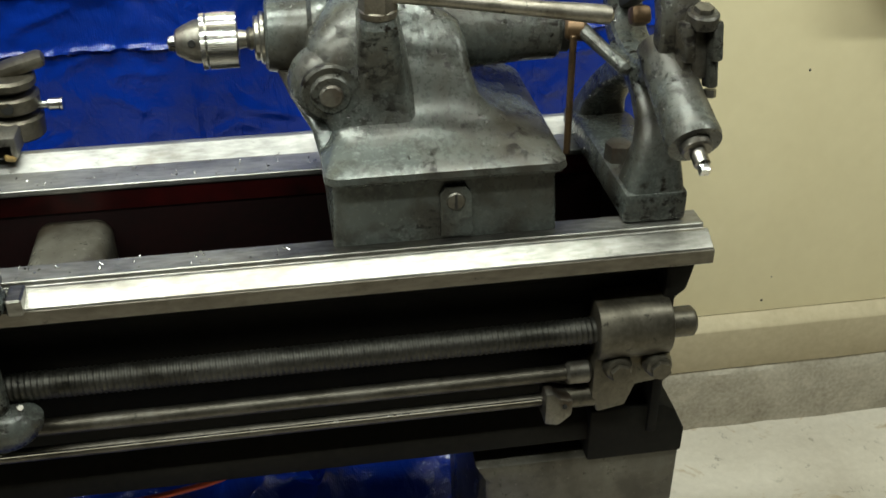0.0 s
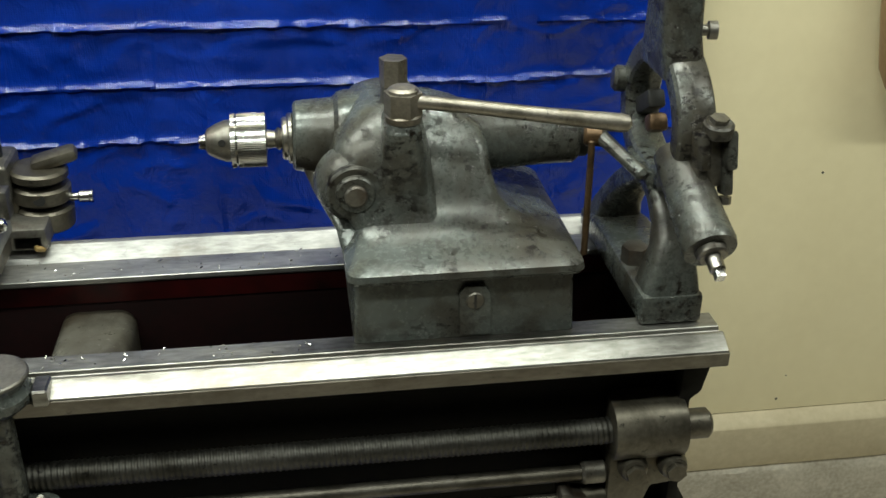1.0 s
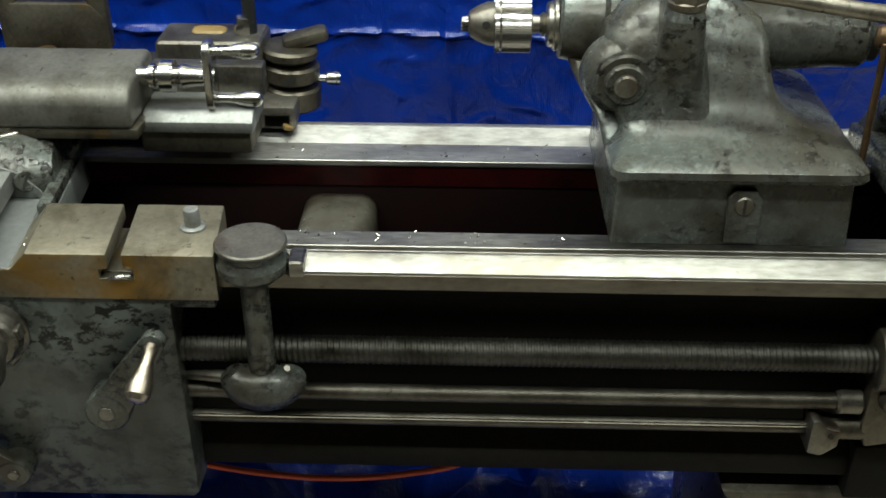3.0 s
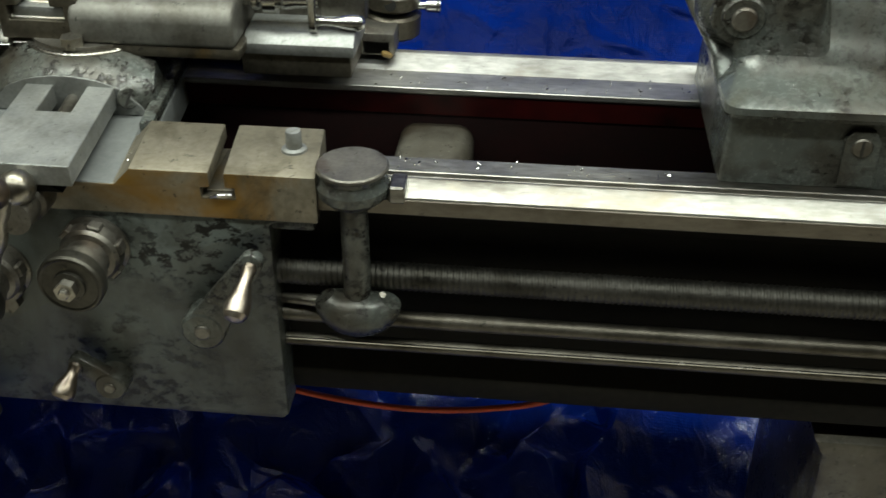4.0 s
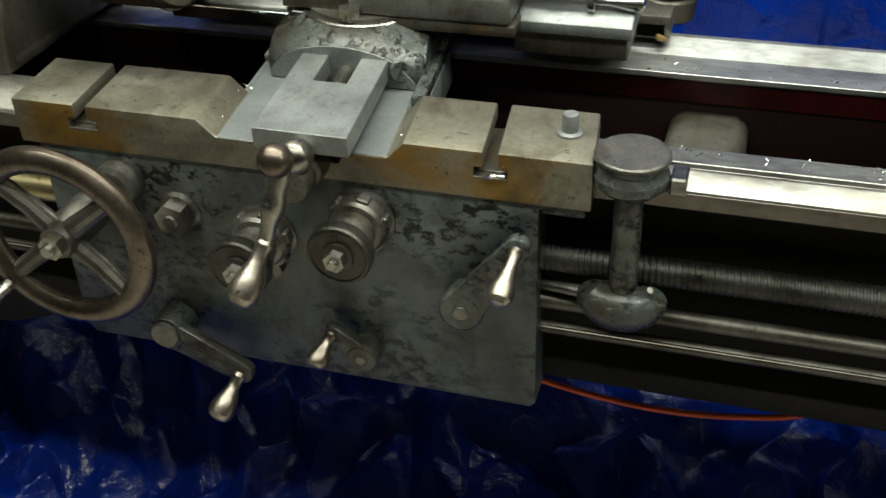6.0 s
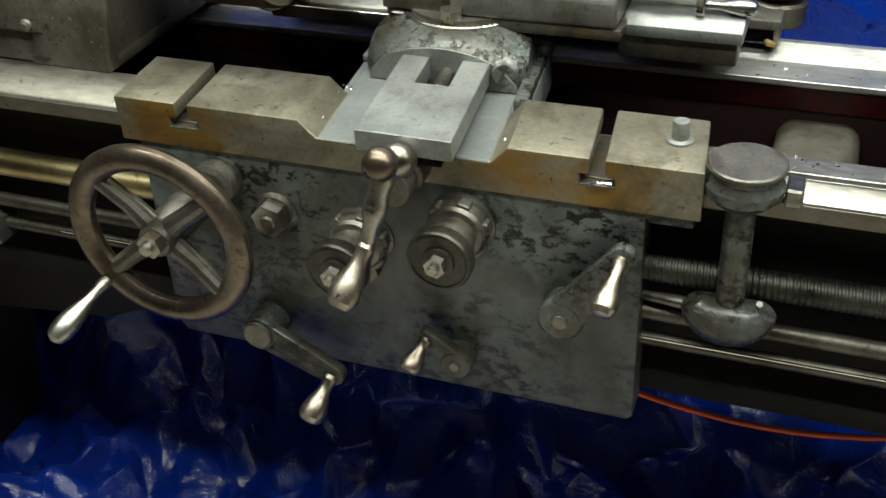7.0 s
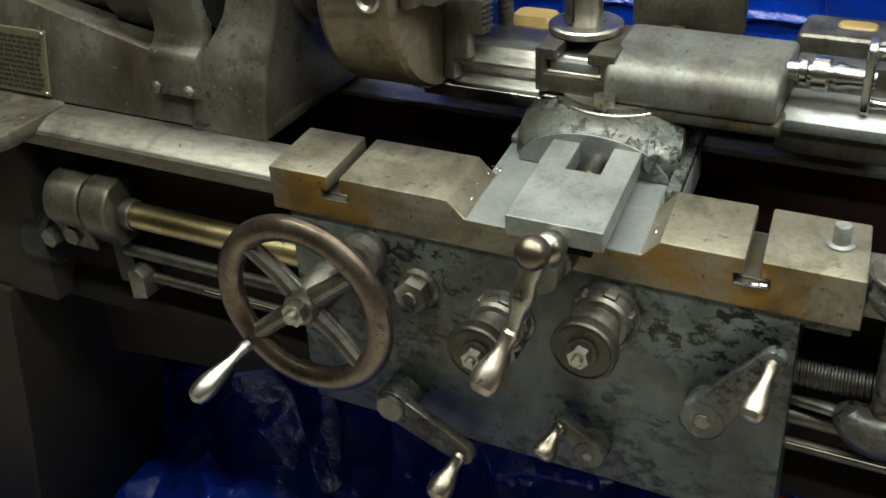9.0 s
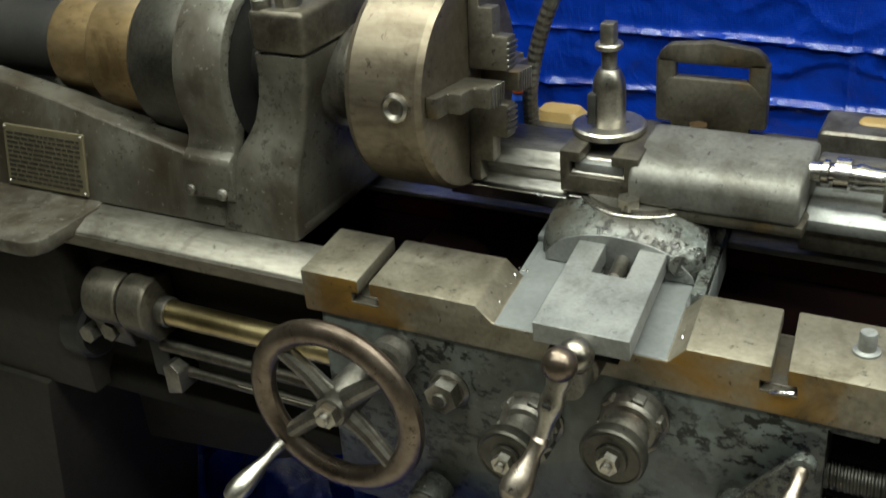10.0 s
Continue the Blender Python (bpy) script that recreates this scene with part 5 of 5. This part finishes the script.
def loop_handle():
    bm = B()
    y0, y1 = 0.352, 0.368
    prism(bm, rounded(-0.752, -0.727, 1.02, 1.108, 0.006), "y", y0, y1, 0.003)
    prism(bm, rounded(-0.635, -0.610, 1.02, 1.108, 0.006), "y", y0, y1, 0.003)
    prism(bm, [(-0.752, 1.10), (-0.747, 1.115), (-0.735, 1.124), (-0.682, 1.13), (-0.628, 1.124), (-0.616, 1.115), (-0.610, 1.10)], "y", y0, y1, 0.003)
    prism(bm, [(-0.75, 1.06), (-0.735, 1.03), (-0.73, 1.012), (-0.632, 1.012), (-0.627, 1.03), (-0.612, 1.06), (-0.63, 1.082), (-0.735, 1.082)], "y", y0 - 0.001, y1 + 0.001, 0.003)
    return bm


part("loop_handle", loop_handle(), OILY, ta, "flat oily iron loop")
part("loop_washer", rod(B(), (-0.69, 0.335, 1.012), (-0.69, 0.335, 1.017), 0.018, n=24), DULL, ta)
part("loop_bolt", hexagon(B(), (-0.69, 0.335, 1.016), (0, 0, 1), 0.0125, 0.012), RUST, ta)
part("guide_block", box(B(), -0.54, -0.405, 0.30, 0.375, 1.0, 1.052, 0.008, 3), DULL, ta)
part("block_pad", loft(B(), [(1.052, -0.50, -0.455, 0.33, 0.355, 0.01), (1.0545, -0.498, -0.457, 0.332, 0.353, 0.009)]), YELLOW, ta, "yellow worn patch")
part("small_clip", tilted_box((-0.432, 0.335, 1.062), (0.022, 0.018, 0.022), (0, 12, 20), 0.002), CHROME, ta)
part("foot_bracket", box(B(), -0.52, -0.362, 0.262, 0.33, 0.952, 0.982, 0.004), DULL, ta)
part("toe_block", box(B(), -0.405, -0.365, 0.262, 0.32, 0.952, 0.975, 0.004), SLIDE, ta)
part("chips", tilted_box((-0.372, 0.262, 0.955), (0.014, 0.01, 0.007), (10, 20, 30), 0.003), YELLOW, ta)
for zz, hh in ((0.955, 0.03), (0.992, 0.022), (1.022, 0.014)):
    part("clevis_ring", spin(B(), (-0.377, 0.335, zz), (0.08, 0, 1), [(0, 0.034), (0.003, 0.037), (hh - 0.003, 0.037), (hh, 0.033)], 34), OILY, ta)
part("clevis_eye", spin(B(), (-0.372, 0.301, 1.004), (0, -1, 0.1), [(0, 0.0075), (0.003, 0.0075)], 18), DARK, ta)
part("clevis_core", rod(B(), (-0.385, 0.34, 0.965), (-0.38, 0.34, 1.03), 0.028, n=24), DARK, ta)
part("clevis_ear", tilted_box((-0.356, 0.345, 1.043), (0.06, 0.034, 0.018), (0, -12, 12), 0.008), OILY, ta)
part("tie_rod", spin(B(), (-0.345, 0.335, 0.992), (1, 0, 0), [(0, 0.0055), (0.014, 0.0055), (0.016, 0.0085), (0.028, 0.0085), (0.03, 0.0095), (0.033, 0.0085)], 18), CHROME, ta)

lamp = thing("work_lamp", (-0.425, 0.335, 1.05), "black stalk with a white round cap standing on the attachment", "lamp stalk")
part("stalk", tube(B(), [(-0.424, 0.337, 1.05), (-0.424, 0.337, 1.12), (-0.424, 0.337, 1.176)], 0.0085, 14), BLACK, lamp)
part("clip", box(B(), -0.437, -0.416, 0.322, 0.335, 1.122, 1.128, 0.001), CHROME, lamp)
part("cap", spin(B(), (-0.424, 0.337, 1.172), (0, 0, 1), [(0, 0.012), (0.006, 0.023), (0.012, 0.0245), (0.016, 0.022)], 34), BLACK, lamp)
part("cap_top", spin(B(), (-0.424, 0.337, 1.186), (0, 0, 1), [(0, 0.0255), (0.003, 0.025), (0.006, 0.02), (0.008, 0.009)], 34), WHITE, lamp, "white round top")

hose = solo("flexible_hose", tube(B(), smooth_line([(-0.905, 0.30, 1.02), (-0.90, 0.29, 1.075), (-0.885, 0.29, 1.14), (-0.86, 0.295, 1.21), (-0.83, 0.31, 1.30)], 14), [0.0095 + 0.0012 * (k % 2) for k in range(57)], 14), DULL, "ribbed grey metal hose rising behind the chuck", "hose")
btl = thing("small_bottle", (-0.915, 0.29, 1.012), "small blue plastic bottle with an orange and white cap", "bottle")
part("flask", spin(B(), (-0.925, 0.315, 1.012), (0, 0, 1), [(0, 0.014), (0.004, 0.016), (0.036, 0.016), (0.044, 0.012)], 22), BLUEPL, btl)
part("band", rod(B(), (-0.925, 0.315, 1.056), (-0.925, 0.315, 1.064), 0.0135, n=20), ORANGE, btl)
part("cap", rod(B(), (-0.925, 0.315, 1.064), (-0.925, 0.315, 1.072), 0.0125, n=20), WHITE, btl)

# ---- cable and chips ----
solo("extension_cable", tube(B(), smooth_line([(-0.95, 0.12, 0.60), (-0.7, 0.11, 0.575), (-0.483, 0.10, 0.535), (-0.38, 0.10, 0.519), (-0.30, 0.10, 0.517), (-0.22, 0.10, 0.527), (-0.144, 0.10, 0.549), (-0.05, 0.11, 0.60), (0.0, 0.12, 0.655)], 12), 0.0042, 10), ORANGE, "thin orange power cable slung under the bed", "cable")


def swarf():
    bm = B()
    rnd = random.Random(4)
    for k in range(112):
        u = rnd.random() if k < 90 else 2.0
        if k >= 90:
            p = Vector((rnd.uniform(-0.40, 0.0), rnd.uniform(0.205, 0.25), 0.941))
        elif u < 0.45:
            p = Vector((rnd.uniform(-0.34, 0.0), rnd.uniform(-0.01, 0.018), 0.949))
        elif u < 0.65:
            p = Vector((rnd.uniform(-0.36, 0.0), rnd.uniform(0.205, 0.25), 0.941))
        elif u < 0.85:
            p = Vector((rnd.choice((-0.81, -0.6)) + rnd.uniform(-0.006, 0.012), rnd.uniform(-0.05, 0.05), 0.947 + 0.012 * rnd.random()))
        else:
            p = Vector((rnd.uniform(-0.37, -0.26), rnd.uniform(0.03, 0.15), 0.869))
        d = Vector((rnd.uniform(-1, 1), rnd.uniform(-1, 1), 0.2)).normalized() * rnd.uniform(0.0007, 0.0022)
        tube(bm, [p - d, p + d + Vector((0, 0, 0.0006))], rnd.uniform(0.0004, 0.0009), 5)
    return bm


solo("metal_chips", swarf(), CHROME, "tiny bright metal chips scattered on the ways", "metal chips", kind="stuff")


solo("hanging_bag", loft(B(), [(0.985, 0.96, 1.16, 0.60, 0.655, 0.02), (1.02, 0.94, 1.18, 0.585, 0.66, 0.03), (1.12, 0.925, 1.19, 0.58, 0.665, 0.03), (1.28, 0.91, 1.18, 0.60, 0.668, 0.03), (1.36, 0.94, 1.15, 0.635, 0.67, 0.015)]), LEATHER, "brown bag hung flat against the cream wall", "bag")
